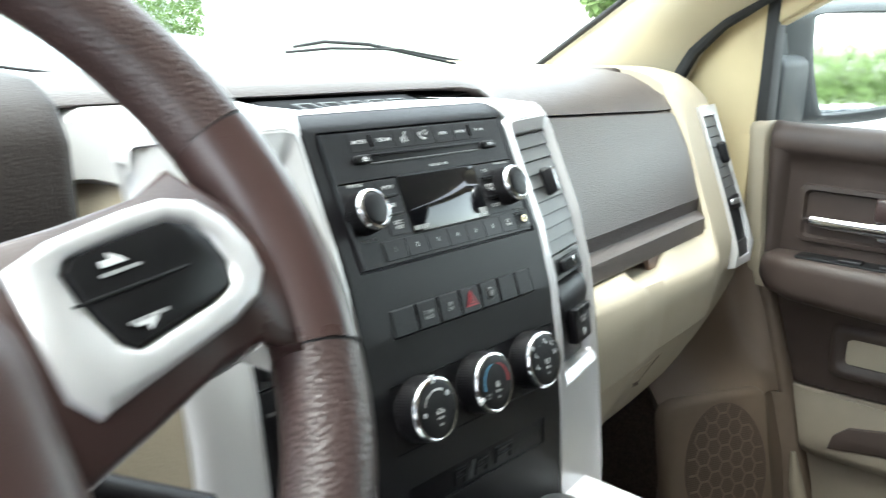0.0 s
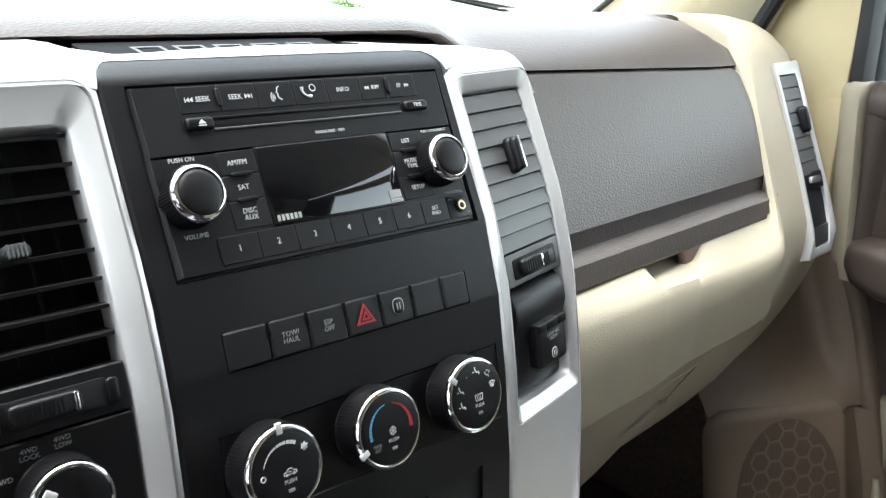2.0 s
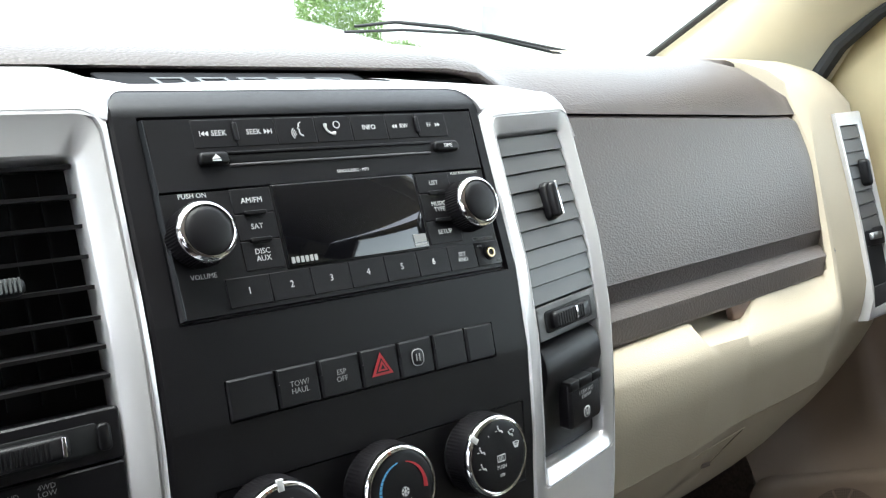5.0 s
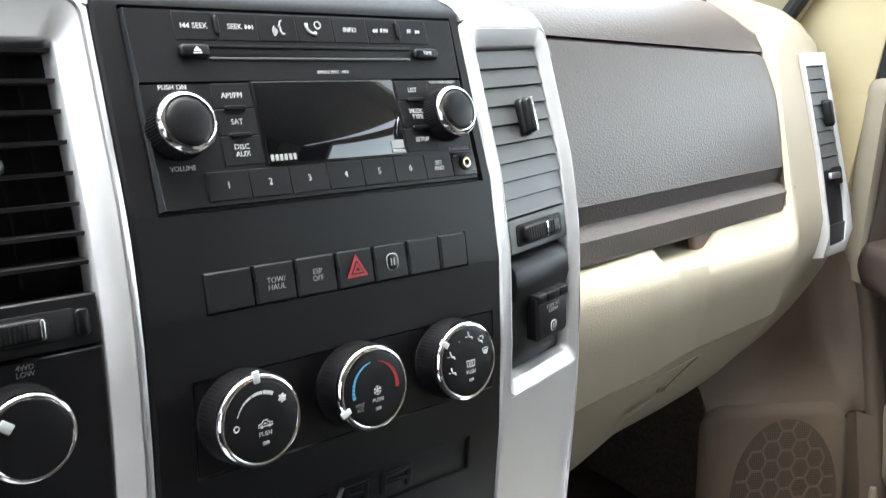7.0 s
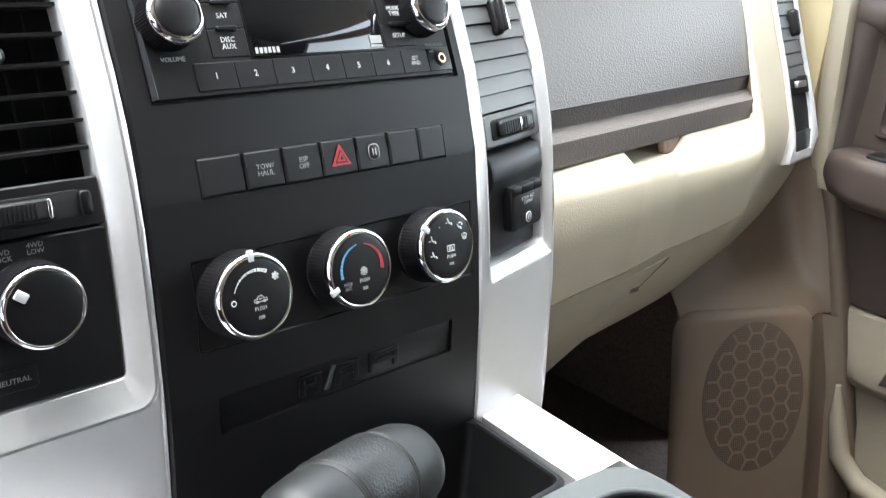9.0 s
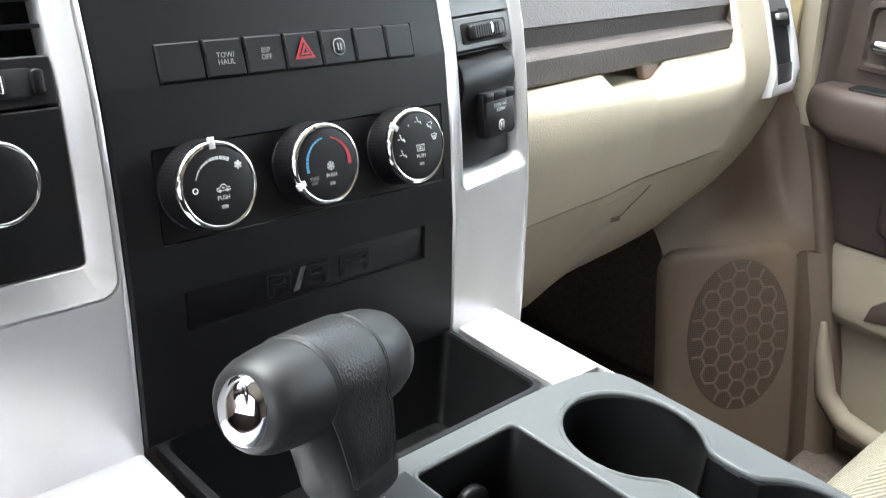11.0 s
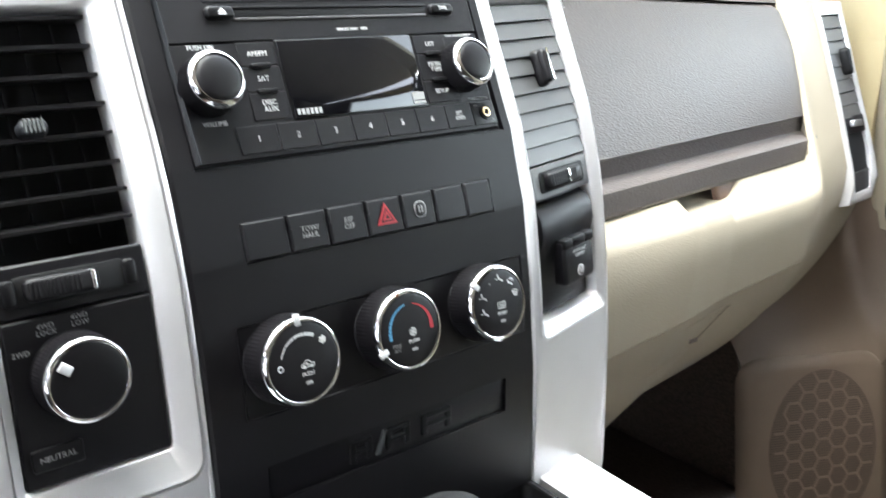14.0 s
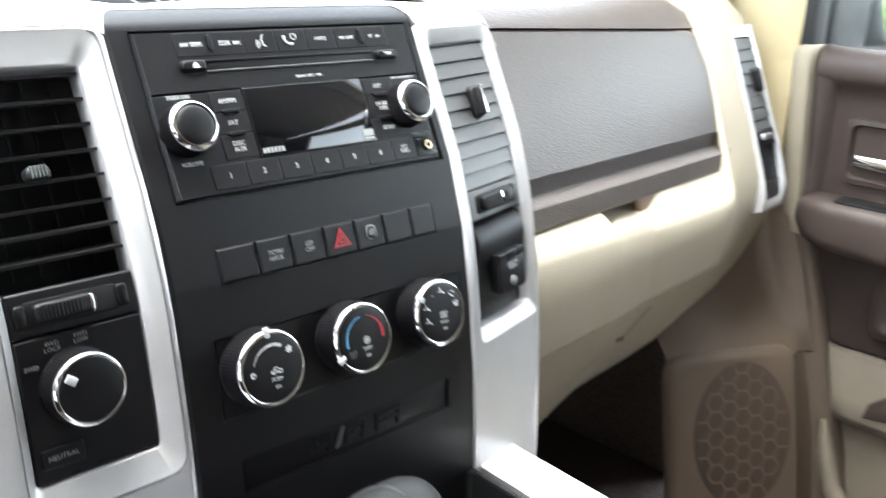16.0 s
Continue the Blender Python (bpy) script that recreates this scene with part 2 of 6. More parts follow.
def box(x0, x1, y0, y1, z0, z1, bev=0.003, seg=2):
    bm = bmesh.new()
    bmesh.ops.create_cube(bm, size=1)
    bmesh.ops.transform(bm, matrix=Matrix.Translation(((x0 + x1) / 2, (y0 + y1) / 2, (z0 + z1) / 2)) @ Matrix.Diagonal((x1 - x0, y1 - y0, z1 - z0, 1)), verts=bm.verts)
    if bev:
        bmesh.ops.bevel(bm, geom=bm.edges[:], offset=bev, segments=seg, affect='EDGES', profile=0.5)
    return bm


def tube(pts, rad, n=10, closed=False):
    pts = [Vector(p) for p in pts]
    loops = []
    side = None
    for i, p in enumerate(pts):
        a = pts[i - 1] if (i or closed) else p
        b = pts[(i + 1) % len(pts)] if (i < len(pts) - 1 or closed) else p
        d = (b - a).normalized()
        if side is None:
            side = d.orthogonal().normalized()
        side = (side - d * side.dot(d)).normalized()
        up = d.cross(side)
        r = rad[i] if isinstance(rad, (list, tuple)) else rad
        loops.append([p + (side * math.cos(2 * math.pi * k / n) + up * math.sin(2 * math.pi * k / n)) * r for k in range(n)])
    if closed:
        loops.append(loops[0])
        bm = skin(loops)
        bmesh.ops.remove_doubles(bm, verts=bm.verts, dist=1e-6)
        return bm
    return skin(loops, True, True)


def prism(pts, axis, a, b, bev=0.0, seg=2):
    """A flat outline drawn out along an axis from a to b."""
    put = {'x': lambda p, v: (v, p[0], p[1]), 'y': lambda p, v: (p[0], v, p[1]), 'z': lambda p, v: (p[0], p[1], v)}[axis]
    bm = skin([[put(p, a) for p in pts], [put(p, b) for p in pts]], True, True)
    if bev:
        bmesh.ops.recalc_face_normals(bm, faces=bm.faces)
        bmesh.ops.bevel(bm, geom=bm.edges[:], offset=bev, segments=seg, affect='EDGES', profile=0.5)
    return bm


def lettering(body, size, m, parent, mat=None, align='CENTER', name="lettering", width=1.0, warp=None):
    cu = bpy.data.curves.new("t", 'FONT')
    size *= 0.9
    cu.body, cu.size, cu.align_x, cu.align_y = body, size, align, 'CENTER'
    cu.extrude, cu.space_line, cu.resolution_u, cu.offset = 0.00008, 0.9, 2, 0.0
    tmp = bpy.data.objects.new("t", cu)
    scene.collection.objects.link(tmp)
    bpy.context.view_layer.update()
    me = bpy.data.meshes.new_from_object(tmp.evaluated_get(bpy.context.evaluated_depsgraph_get()))
    bpy.data.objects.remove(tmp)
    bm = bmesh.new()
    bm.from_mesh(me)
    bpy.data.meshes.remove(me)
    xf(bm, m @ Matrix.Diagonal((width, 1, 1, 1)))
    return part(name, warp(bm) if warp else bm, mat or PRINT, parent, smooth=0)


def bars(cells, d, m, parent, mat, name="print", warp=None):
    bm = None
    for x0, x1, y0, y1 in cells:
        b = slab(x0, x1, y0, y1, d, 0.0002, 0.0001)
        bm = join(bm, b) if bm else b
    xf(bm, m)
    return part(name, warp(bm) if warp else bm, mat, parent, smooth=0)


# ---- the curved face of the centre stack: y as a function of z ----
FZ = [1.30, 1.36, 1.40, 1.44, 1.494, 1.545, 1.561, 1.590, 1.64, 1.675, 1.70, 1.72]
FY = [-.033, -.0315, -.029, -.0262, -.0185, -.0085, -.003, .0065, .0315, .0487, .0615, .071]


def face_y(z):
    return float(np.interp(z, FZ, FY))


def slope(z, e=0.008):
    return (face_y(z + e) - face_y(z - e)) / (2 * e)


def on(x, z, off=0.0):
    n = Vector((0, -1, slope(z))).normalized()
    return Vector((x, face_y(z), z)) + n * off


def seat_at(x, z, off=0.0):
    """Local frame on the face: X across, Y up along it, Z out of it."""
    s = slope(z)
    X, Y, Z = Vector((1, 0, 0)), Vector((0, s, 1)).normalized(), Vector((0, -1, s)).normalized()
    m = Matrix((X, Y, Z)).transposed().to_4x4()
    m.translation = on(x, z, off)
    return m


def corner(x, r=.0115):
    """How far the black panel's top edge drops towards its rounded corners."""
    q = min(r, max(0.0, x - (.1058 - r), (-.1178 + r) - x))
    return r - math.sqrt(r * r - q * q)


def lean(bm):
    """The passenger side trim and what it frames stand further back towards the outer edge."""
    for v in bm.verts:
        if v.co.x > .108:
            w = min(1.0, max(.25, .25 + .75 * (v.co.z - 1.36) / .09))
            f = .275 * w
            v.co.x = .108 + (v.co.x - .108) / (1 - f)
            v.co.y += .22 * w * (v.co.x - .108)
    return bm


def breaks(a, b, extra, step):
    v = set(np.round(np.linspace(a, b, max(2, int((b - a) / step) + 1)), 5).tolist())
    for e in extra:
        if a <= e <= b:
            v.add(round(e, 5))
    return sorted(v)


def face_grid(x0, x1, z0, z1, recesses, step=0.012):
    """The stack's face as a sheet, with sunk rectangles (x0, x1, z0, z1, depth), a turned top and returned sides."""
    e = 0.0007
    xs = breaks(x0, x1, [v for k in range(7) for v in (x0 + .0017 * k, x1 - .0017 * k)] + [v for r in recesses for v in (r[0], r[0] + e, r[1] - e, r[1])], step)
    zs = breaks(z0, z1, [v for r in recesses for v in (r[2], r[2] + e, r[3] - e, r[3])], 0.008)

    def off(x, z):
        d = 0.0
        for a, b, c, f, dep in recesses:
            if a + e * 0.9 < x < b - e * 0.9 and c + e * 0.9 < z < f - e * 0.9:
                d = -dep
        return d
    rows = []
    for z in zs:
        rows.append([on(x0, z, -0.03), on(x0, z, -0.001)] + [on(x, z, off(x, z)) for x in xs[1:-1]] + [on(x1, z, -0.001), on(x1, z, -0.03)])
    # rolled top edge
    top = zs[-1]
    for k in (15, 30, 45, 60, 75, 90):
        a = radians(k)
        rows.append([on(x, top, 0) + Vector((0, 0.008 * (1 - math.cos(a)) + 0.009 * math.sin(a), 0.0085 * math.sin(a))) for x in [x0, x0] + xs[1:-1] + [x1, x1]])
    for row in rows:
        for p in row:
            cut = corner(p.x)
            if p.z > 1.6885 - cut:
                p.y += min(.012, (p.z - 1.6885 + cut) * .8)
                p.z = 1.6885 - cut
    return skin(rows, closed=False)


def ringed(loops, m=10, n=5):
    """Frame on the curved face from nested rounded rectangles (x0, x1, z0, z1, radius, offset)."""
    return skin([[on(x, z, o) for x, z in rrect(a, b, c, d, r, n, m)] for a, b, c, d, r, o in loops])


# ---- setting: cabin shell ----
FLOOR_Z = 0.92
part("floor", box(-0.95, 0.95, -1.45, 0.75, FLOOR_Z - 0.05, FLOOR_Z, 0.004), CARPET)
tagged(bpy.data.objects["floor"], "dark brown carpeted cab floor", "floor", kind="structure")
tagged(part("wall_front", box(-0.93, 0.93, 0.55, 0.60, FLOOR_Z, 1.62, 0.01), CARPET), "dark firewall under the dashboard", "wall", kind="structure")
tagged(part("ceiling", box(-0.90, 0.90, -1.45, -0.12, 2.10, 2.15, 0.02), ROOFLINER), "beige cloth cab headliner", "ceiling", kind="structure")
# unseen plain wall behind the front seats, added to cut light from the rear
tagged(part("wall_rear_blocker", box(-0.93, 0.93, -1.45, -1.40, FLOOR_Z, 2.12, 0.01), CARPET), "unseen plain dark wall added to block rear light", "wall", kind="structure")
# unseen driver's side, opened to let light in; a rear panel and header close the rest
side = thing("wall_left_added", (-0.9, -1.4, FLOOR_Z), "unseen brown driver side, opened to let light in", "wall", kind="structure")
# sill height added to stop low light reaching the passenger side
part("sill", box(-0.95, -0.90, -0.80, 0.12, FLOOR_Z, 1.34, 0.01), BROWN_SMOOTH, side, "raised dark brown lower side, added to block low light")
part("cowl_panel", box(-0.95, -0.90, 0.12, 0.60, FLOOR_Z, 1.66, 0.01), BROWN_SMOOTH, side)
part("header", box(-0.95, -0.88, -1.45, -0.05, 1.97, 2.12, 0.01), BEIGE, side, "beige header")
part("rear_panel", box(-0.95, -0.90, -1.45, -0.80, FLOOR_Z, 2.10, 0.01), BROWN_SMOOTH, side)
# unseen side, added without a rear window to keep light out
rearside = thing("wall_right_blocker", (0.95, -1.3, FLOOR_Z), "unseen brown side, closed to block light behind the passenger door", "wall", kind="structure")
part("panel", box(0.90, 0.95, -1.45, -0.93, FLOOR_Z, 2.10, 0.01), BROWN_SMOOTH, rearside)


# ---- windshield pillars ----
def pillar(sign):
    """A windshield pillar trim: a broad curved cover between the glass and the door seal."""
    ribs = [((.875, .60, 1.60), (.885, .30, 1.57)), ((.835, .50, 1.68), (.885, .243, 1.668)), ((.805, .375, 1.757), (.885, .218, 1.722)),
            ((.783, .26, 1.83), (.880, .175, 1.765)), ((.752, .09, 1.935), (.860, .07, 1.83)), ((.70, -.18, 2.11), (.82, -.22, 2.02))]
    loops = []
    for a, b in ribs:
        a, b = Vector(a), Vector(b)
        lp = []
        for k in range(9):
            u = k / 8
            p = a.lerp(b, u) + Vector((-0.035, -0.01, 0.0)) * math.sin(math.pi * min(1, u * 1.05)) * 0.9
            lp.append(p)
        lp += [b + Vector((0.05, 0.0, 0.02)), a + Vector((0.05, 0.03, 0.02))]
        loops.append([Vector((p.x * sign, p.y, p.z)) for p in lp])
    fine = []
    for i in range(len(loops) - 1):
        for k in range(4):
            u = k / 4
            fine.append([p.lerp(q, u) for p, q in zip(loops[i], loops[i + 1])])
    fine.append(loops[-1])
    bm = skin(fine, True, True)
    bmesh.ops.smooth_vert(bm, verts=[v for v in bm.verts], factor=0.5, use_axis_x=True, use_axis_y=True, use_axis_z=True)
    t = thing("windshield_pillar", (0.85 * sign, 0.4, 1.62), "beige moulded windshield pillar trim", "pillar trim", kind="structure")
    part("cover", bm, POST, t, smooth=60)
    edge = [Vector((p[0] * sign, p[1], p[2])) for p in ((.868, .585, 1.615), (.832, .497, 1.684), (.802, .372, 1.760), (.780, .258, 1.833), (.749, .088, 1.938), (.697, -.182, 2.112))]
    part("glass_edge", tube(edge, 0.005, 8), RUBBER, t, "black windshield edge seal")
    return t


pillar(1)
pillar(-1)
tagged(part("windshield_header", box(-0.74, 0.74, -0.2, -0.10, 2.07, 2.14, 0.02), ROOFLINER), "beige header above the windshield", "trim", kind="structure")
ws = thing("window_1", (0, 0.3, 1.7), "large clear raked windshield glass", "windshield", kind="structure")
g = skin([[(x * 0.86, 0.66 - 0.07 * abs(x) ** 2, 1.655) for x in np.linspace(-1, 1, 13)], [(x * 0.72, -0.12 - 0.03 * x * x, 2.10) for x in np.linspace(-1, 1, 13)]], closed=False)
part("pane", g, SHADED_GLASS, ws)

# ---- passenger door ----
door = thing("door_1", (0.92, -0.3, FLOOR_Z), "closed passenger door in brown and beige trim", "car door", kind="structure")
DX = 0.885
part("skin", prism([(0.16, FLOOR_Z), (0.16, 1.60), (-0.93, 1.60), (-0.93, FLOOR_Z)], 'x', DX + 0.03, DX + 0.075, 0.004), BEIGE_DARK, door)
# upper brown panel, with its sill rolled towards the window
sec = [(DX + 0.045, 1.622), (DX + 0.020, 1.624), (DX + 0.004, 1.619), (DX - 0.004, 1.607), (DX - 0.007, 1.590), (DX - 0.003, 1.580), (DX + 0.006, 1.574), (DX + 0.008, 1.55), (DX + 0.008, 1.50), (DX + 0.006, 1.42), (DX + 0.004, 1.32), (DX + 0.010, 1.225), (DX + 0.035, 1.215)]


def front_edge(z):
    return float(np.interp(z, [1.0, 1.225, 1.35, 1.41, 1.62], [-0.035, 0.030, 0.066, 0.090, 0.105]))


ys = [0.0, -0.004, -0.02, -0.2, -0.5, -0.90]
part("upper_panel", skin([[(x + (0.02 if i == 0 else 0.006 if i == 1 else 0), (front_edge(z) if i < 3 else 0) + yy, z) for x, z in sec] for i, yy in enumerate(ys)], closed=False), BROWN_SMOOTH, door, "dark brown upper door panel", 50)
part("inset_border", skin([[(DX + .012, .062, z), (DX + .004, .0725 - max(0, z - 1.56) * .3, z), (DX - .003, .0800 - max(0, z - 1.56) * .5, z), (DX - .005, .088, z), (DX - .004, front_edge(z) - .006, z), (DX + .004, front_edge(z) - .001, z)] for z in (1.40, 1.45, 1.50, 1.54, 1.565, 1.578, 1.585)], closed=False), BROWN_SMOOTH, door, "raised brown border of the sunk door field", 60)


def edge_strip(rows):
    out = []
    for z, i in rows:
        e = front_edge(z)
        out.append([(DX + .035, e + .036 - i, z), (DX + .008 + i, e + .034 - i, z), (DX - .003 + i, e + .027 - i, z), (DX - .007 + i, e + .017, z), (DX - .007 + i, e + .004 + i * .2, z), (DX + .000 + i, e + .0005, z), (DX + .035, e, z)])
    return skin(out, True, True)


part("edge_trim", edge_strip([(1.37, 0), (1.41, 0), (1.5, 0), (1.59, 0), (1.611, .001), (1.619, .004), (1.623, .010)]), BEIGE, door, "beige leading edge of the door", 60)
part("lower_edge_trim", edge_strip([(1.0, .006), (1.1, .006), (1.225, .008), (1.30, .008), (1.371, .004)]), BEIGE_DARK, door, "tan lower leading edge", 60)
# armrest
arm_loops = []
for y, w, t0, t1 in ((0.092, 0.006, 1.400, 1.410), (0.086, 0.026, 1.385, 1.424), (0.07, 0.045, 1.375, 1.432), (0.03, 0.062, 1.368, 1.434), (-0.1, 0.070, 1.362, 1.434), (-0.4, 0.075, 1.355, 1.432), (-0.9, 0.075, 1.35, 1.43)):
    c = [(x, z) for x, z in rrect(DX - w, DX + 0.02, t0, t1, min(0.018, (t1 - t0) * 0.48), 5)]
    arm_loops.append([(x, y, z) for x, z in c])
arm = part("armrest", skin(arm_loops, True, True), BROWN_SMOOTH, door, "padded dark brown door armrest", 60)
sw = xf(slab(0.835, 0.872, -0.16, 0.030, 0.0035, 0.006, 0.001), Matrix.Translation((0, 0, 1.433)))
part("switch_plate", sw, DARK, arm, "black window switch plate")
for y0 in (-0.045, -0.10):
    part("window_switch", xf(slab(0.843, 0.864, y0 - 0.018, y0 + 0.014, 0.004, 0.003, 0.0015), Matrix.Translation((0, 0, 1.4363))), BLACK, arm, "black rocker switch")
# inner handle in its recess
DH = DX + .0075
ring = []
for i, o in ((0.0, 0.004), (0.003, -0.006), (0.009, -0.007), (0.013, 0.0015)):
    ring.append([(DH + o, y, z) for y, z in rrect(-0.124 + i, 0.049 - i, 1.448 + i, 1.538 - i, 0.010, 4)])
part("handle_bezel", skin(ring, False, True), BROWN_SMOOTH, door, "dark brown recessed handle bezel", 50)
hl = tube([(DH + 0.002, 0.034, 1.481), (DH - 0.008, 0.026, 1.4815), (DH - 0.015, -0.01, 1.4815), (DH - 0.016, -0.06, 1.482), (DH - 0.015, -0.075, 1.482), (DH - 0.012, -0.108, 1.482)], [0.004, 0.0078, 0.0085, 0.0090, 0.0125, 0.0125], 12)
bmesh.ops.scale(hl, vec=(0.6, 1, 1), verts=hl.verts, space=Matrix.Translation((-(DH), 0, 0)))
part("handle", hl, CHROME, door, "chrome inner door handle")
part("lock_knob", xf(slab(-0.104, -0.062, 1.494, 1.529, 0.022, 0.006, 0.004), Matrix(((0, 0, -1, DH + 0.006), (1, 0, 0, 0), (0, 1, 0, 0), (0, 0, 0, 1)))), LEATHER, door, "brown lock slider")
part("handle_pivot", xf(slab(-.106, -.068, 1.466, 1.493, .017, .005, .003), Matrix(((0, 0, -1, DH + 0.004), (1, 0, 0, 0), (0, 1, 0, 0), (0, 0, 0, 1)))), CHROME, door, "broad chrome end of the handle", 50)
# lower brown scoop and beige pocket
scoop = []
for i, o in ((0.0, 0.0), (0.006, -0.008), (0.014, -0.008), (0.022, -0.001)):
    scoop.append([(DX + o, y, z) for y, z in rrect(-0.42 + i, -0.026 - i, 1.252 + i, 1.336 - i, 0.014, 4)])
part("pull_cup", skin(scoop), BROWN_SMOOTH, door, "dark brown pull pocket", 50)
part("pull_cup_liner", prism(rrect(-0.40, -0.050, 1.276, 1.316, 0.006, 4), 'x', DX - 0.002, DX + 0.004), BEIGE, door, "beige cup liner")
low = []
for y, o in ((0.0, 0.02), (-0.004, 0.006), (-0.02, 0.0), (-0.1, -0.004), (-0.5, -0.004), (-0.9, -0.004)):
    low.append([(DX + o + dx, (front_edge(z) if y > -0.05 else 0) + y, z) for dx, z in ((0.02, 1.222), (0.004, 1.218), (0, 1.205), (-0.006, 1.16), (-0.012, 1.135), (-0.004, 1.12), (0.012, 1.115), (0.012, 1.06), (0.012, FLOOR_Z + 0.03))])
part("lower_panel", skin(low, closed=False), BEIGE_SHADED, door, "beige lower door panel, shade put into its colour", 50)
pk = []
for u, (y, z) in enumerate(((0.004, 1.118), (-0.006, 1.07), (-0.02, 1.02), (-0.05, 0.992), (-0.11, 0.978), (-0.25, 0.972), (-0.6, 0.970))):
    pk.append((DX - 0.012, y, z))
part("pocket_rim", tube(pk, [0.004, 0.011, 0.014, 0.015, 0.015, 0.015, 0.015], 10), BEIGE_SHADED, door, "beige map pocket rim", 60)
# dark plate laid on the panel where the pocket recess falls into shade
part("pocket_shade", prism([(-.044, 1.140), (-.050, 1.163), (-.070, 1.180), (-.119, 1.189), (-.17, 1.193), (-.60, 1.197), (-.60, 1.163), (-.175, 1.156), (-.108, 1.1495)], 'x', DX - .0150, DX + .002, .002), BROWN_SMOOTH, door, "dark brown plate standing for the shaded map pocket recess")
# frame above the sill, sail panel and window channel
sail = [(0.285, 1.545), (0.272, 1.660), (0.238, 1.722), (0.195, 1.765), (0.12, 1.812), (0.02, 1.868), (-0.25, 2.03), (-0.25, 1.985), (0.02, 1.826), (0.128, 1.760), (0.134, 1.60), (0.13, 1.545)]
bm = prism(sail, 'x', DX + 0.012, DX + 0.045, 0.003)
part("window_frame", bm, PILLAR, door, "beige upper door frame")
part("seal", tube([(DX - 0.012, y - .004, z - .002) for y, z in ((0.285, 1.60), (0.268, 1.662), (0.236, 1.722), (0.193, 1.766), (0.12, 1.813), (0.02, 1.869), (-0.25, 2.03))], 0.0105, 10), RUBBER, door, "black rubber door seal")
part("window_channel", box(DX + 0.006, DX + 0.045, 0.112, 0.130, 1.60, 1.815, 0.003), RUBBER, door, "black window channel")
part("top_frame", prism([(0.13, 1.755), (-0.26, 1.985), (-0.93, 2.04), (-0.93, 2.10), (-0.25, 2.05), (0.13, 1.812)], 'x', DX + 0.02, DX + 0.05, 0.003), PILLAR, door)
pw = part("pane", prism([(0.12, 1.60), (0.12, 1.77), (-0.26, 1.99), (-0.90, 2.04), (-0.90, 1.60)], 'x', DX + 0.030, DX + 0.034), GLASS, door)
pw.visible_shadow = False

# ---- kick panel with speaker ----
kick = thing("kick_panel", (0.76, 0.06, FLOOR_Z), "tan moulded kick panel with a speaker grille", "kick panel", kind="structure")
KN = Vector((-.45, -.9, .25)).normalized()
KX = Vector((0.9, -0.45, 0)).normalized()
KY = KN.cross(KX)
KM = Matrix((KX, KY, KN)).transposed().to_4x4()
KM.translation = Vector((.75, .06, 1.113))
loops = []
for i, o, r in ((-0.012, -0.06, 0.03), (0.0, -0.012, 0.03), (0.004, -0.003, 0.03), (0.014, 0.0, 0.026)):
    loops.append([KM @ Vector((x, y, o)) for x, y in rrect(-0.118 + (i if i >= 0 else .045), 0.094 - i, -0.20 + i, 0.118 - i, r, 5, 3)])
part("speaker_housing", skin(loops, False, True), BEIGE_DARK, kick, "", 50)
part("cowl_side", skin([[(0.895, 0.30, z), (0.884, 0.20, z), (0.880, 0.15, z), (0.888, 0.132, z), (0.93, 0.125, z)] for z in (1.46, 1.5, 1.55, 1.6)], closed=False), PILLAR, kick, "", 50)
part("footwell_side", box(0.87, 0.93, 0.22, 0.56, FLOOR_Z, 1.60, 0.01), CARPET, kick, "dark carpeted footwell side")
top = []
for y, o, z_ in ((.098, -.006, 0), (.112, -.009, 0), (.125, -.018, 0), (.14, -.032, 0), (.17, -.052, 0), (.20, -.063, 0), (.26, -.074, 0), (.36, -.085, 0)):
    pts = [KM @ Vector(p) for p in ((-.085, y, o - .05), (-.108, y, o - .006), (-.095, y, o), (.0, y, o), (.070, y, o), (.088, y, o - .003))]
    e = pts[-1]
    f = Vector((.8795, front_edge(min(1.42, e.z)) + .026, e.z))
    pts += [e.lerp(f, .5) + Vector((.006, .004, 0)), f, f + Vector((.02, -.022, 0))]
    top.append(pts)
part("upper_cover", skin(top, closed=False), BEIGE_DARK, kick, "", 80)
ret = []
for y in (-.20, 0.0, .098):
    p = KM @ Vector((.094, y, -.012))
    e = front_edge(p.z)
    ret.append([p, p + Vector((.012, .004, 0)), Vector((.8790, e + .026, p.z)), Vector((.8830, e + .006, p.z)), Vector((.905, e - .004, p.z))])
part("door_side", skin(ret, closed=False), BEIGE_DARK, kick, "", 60)


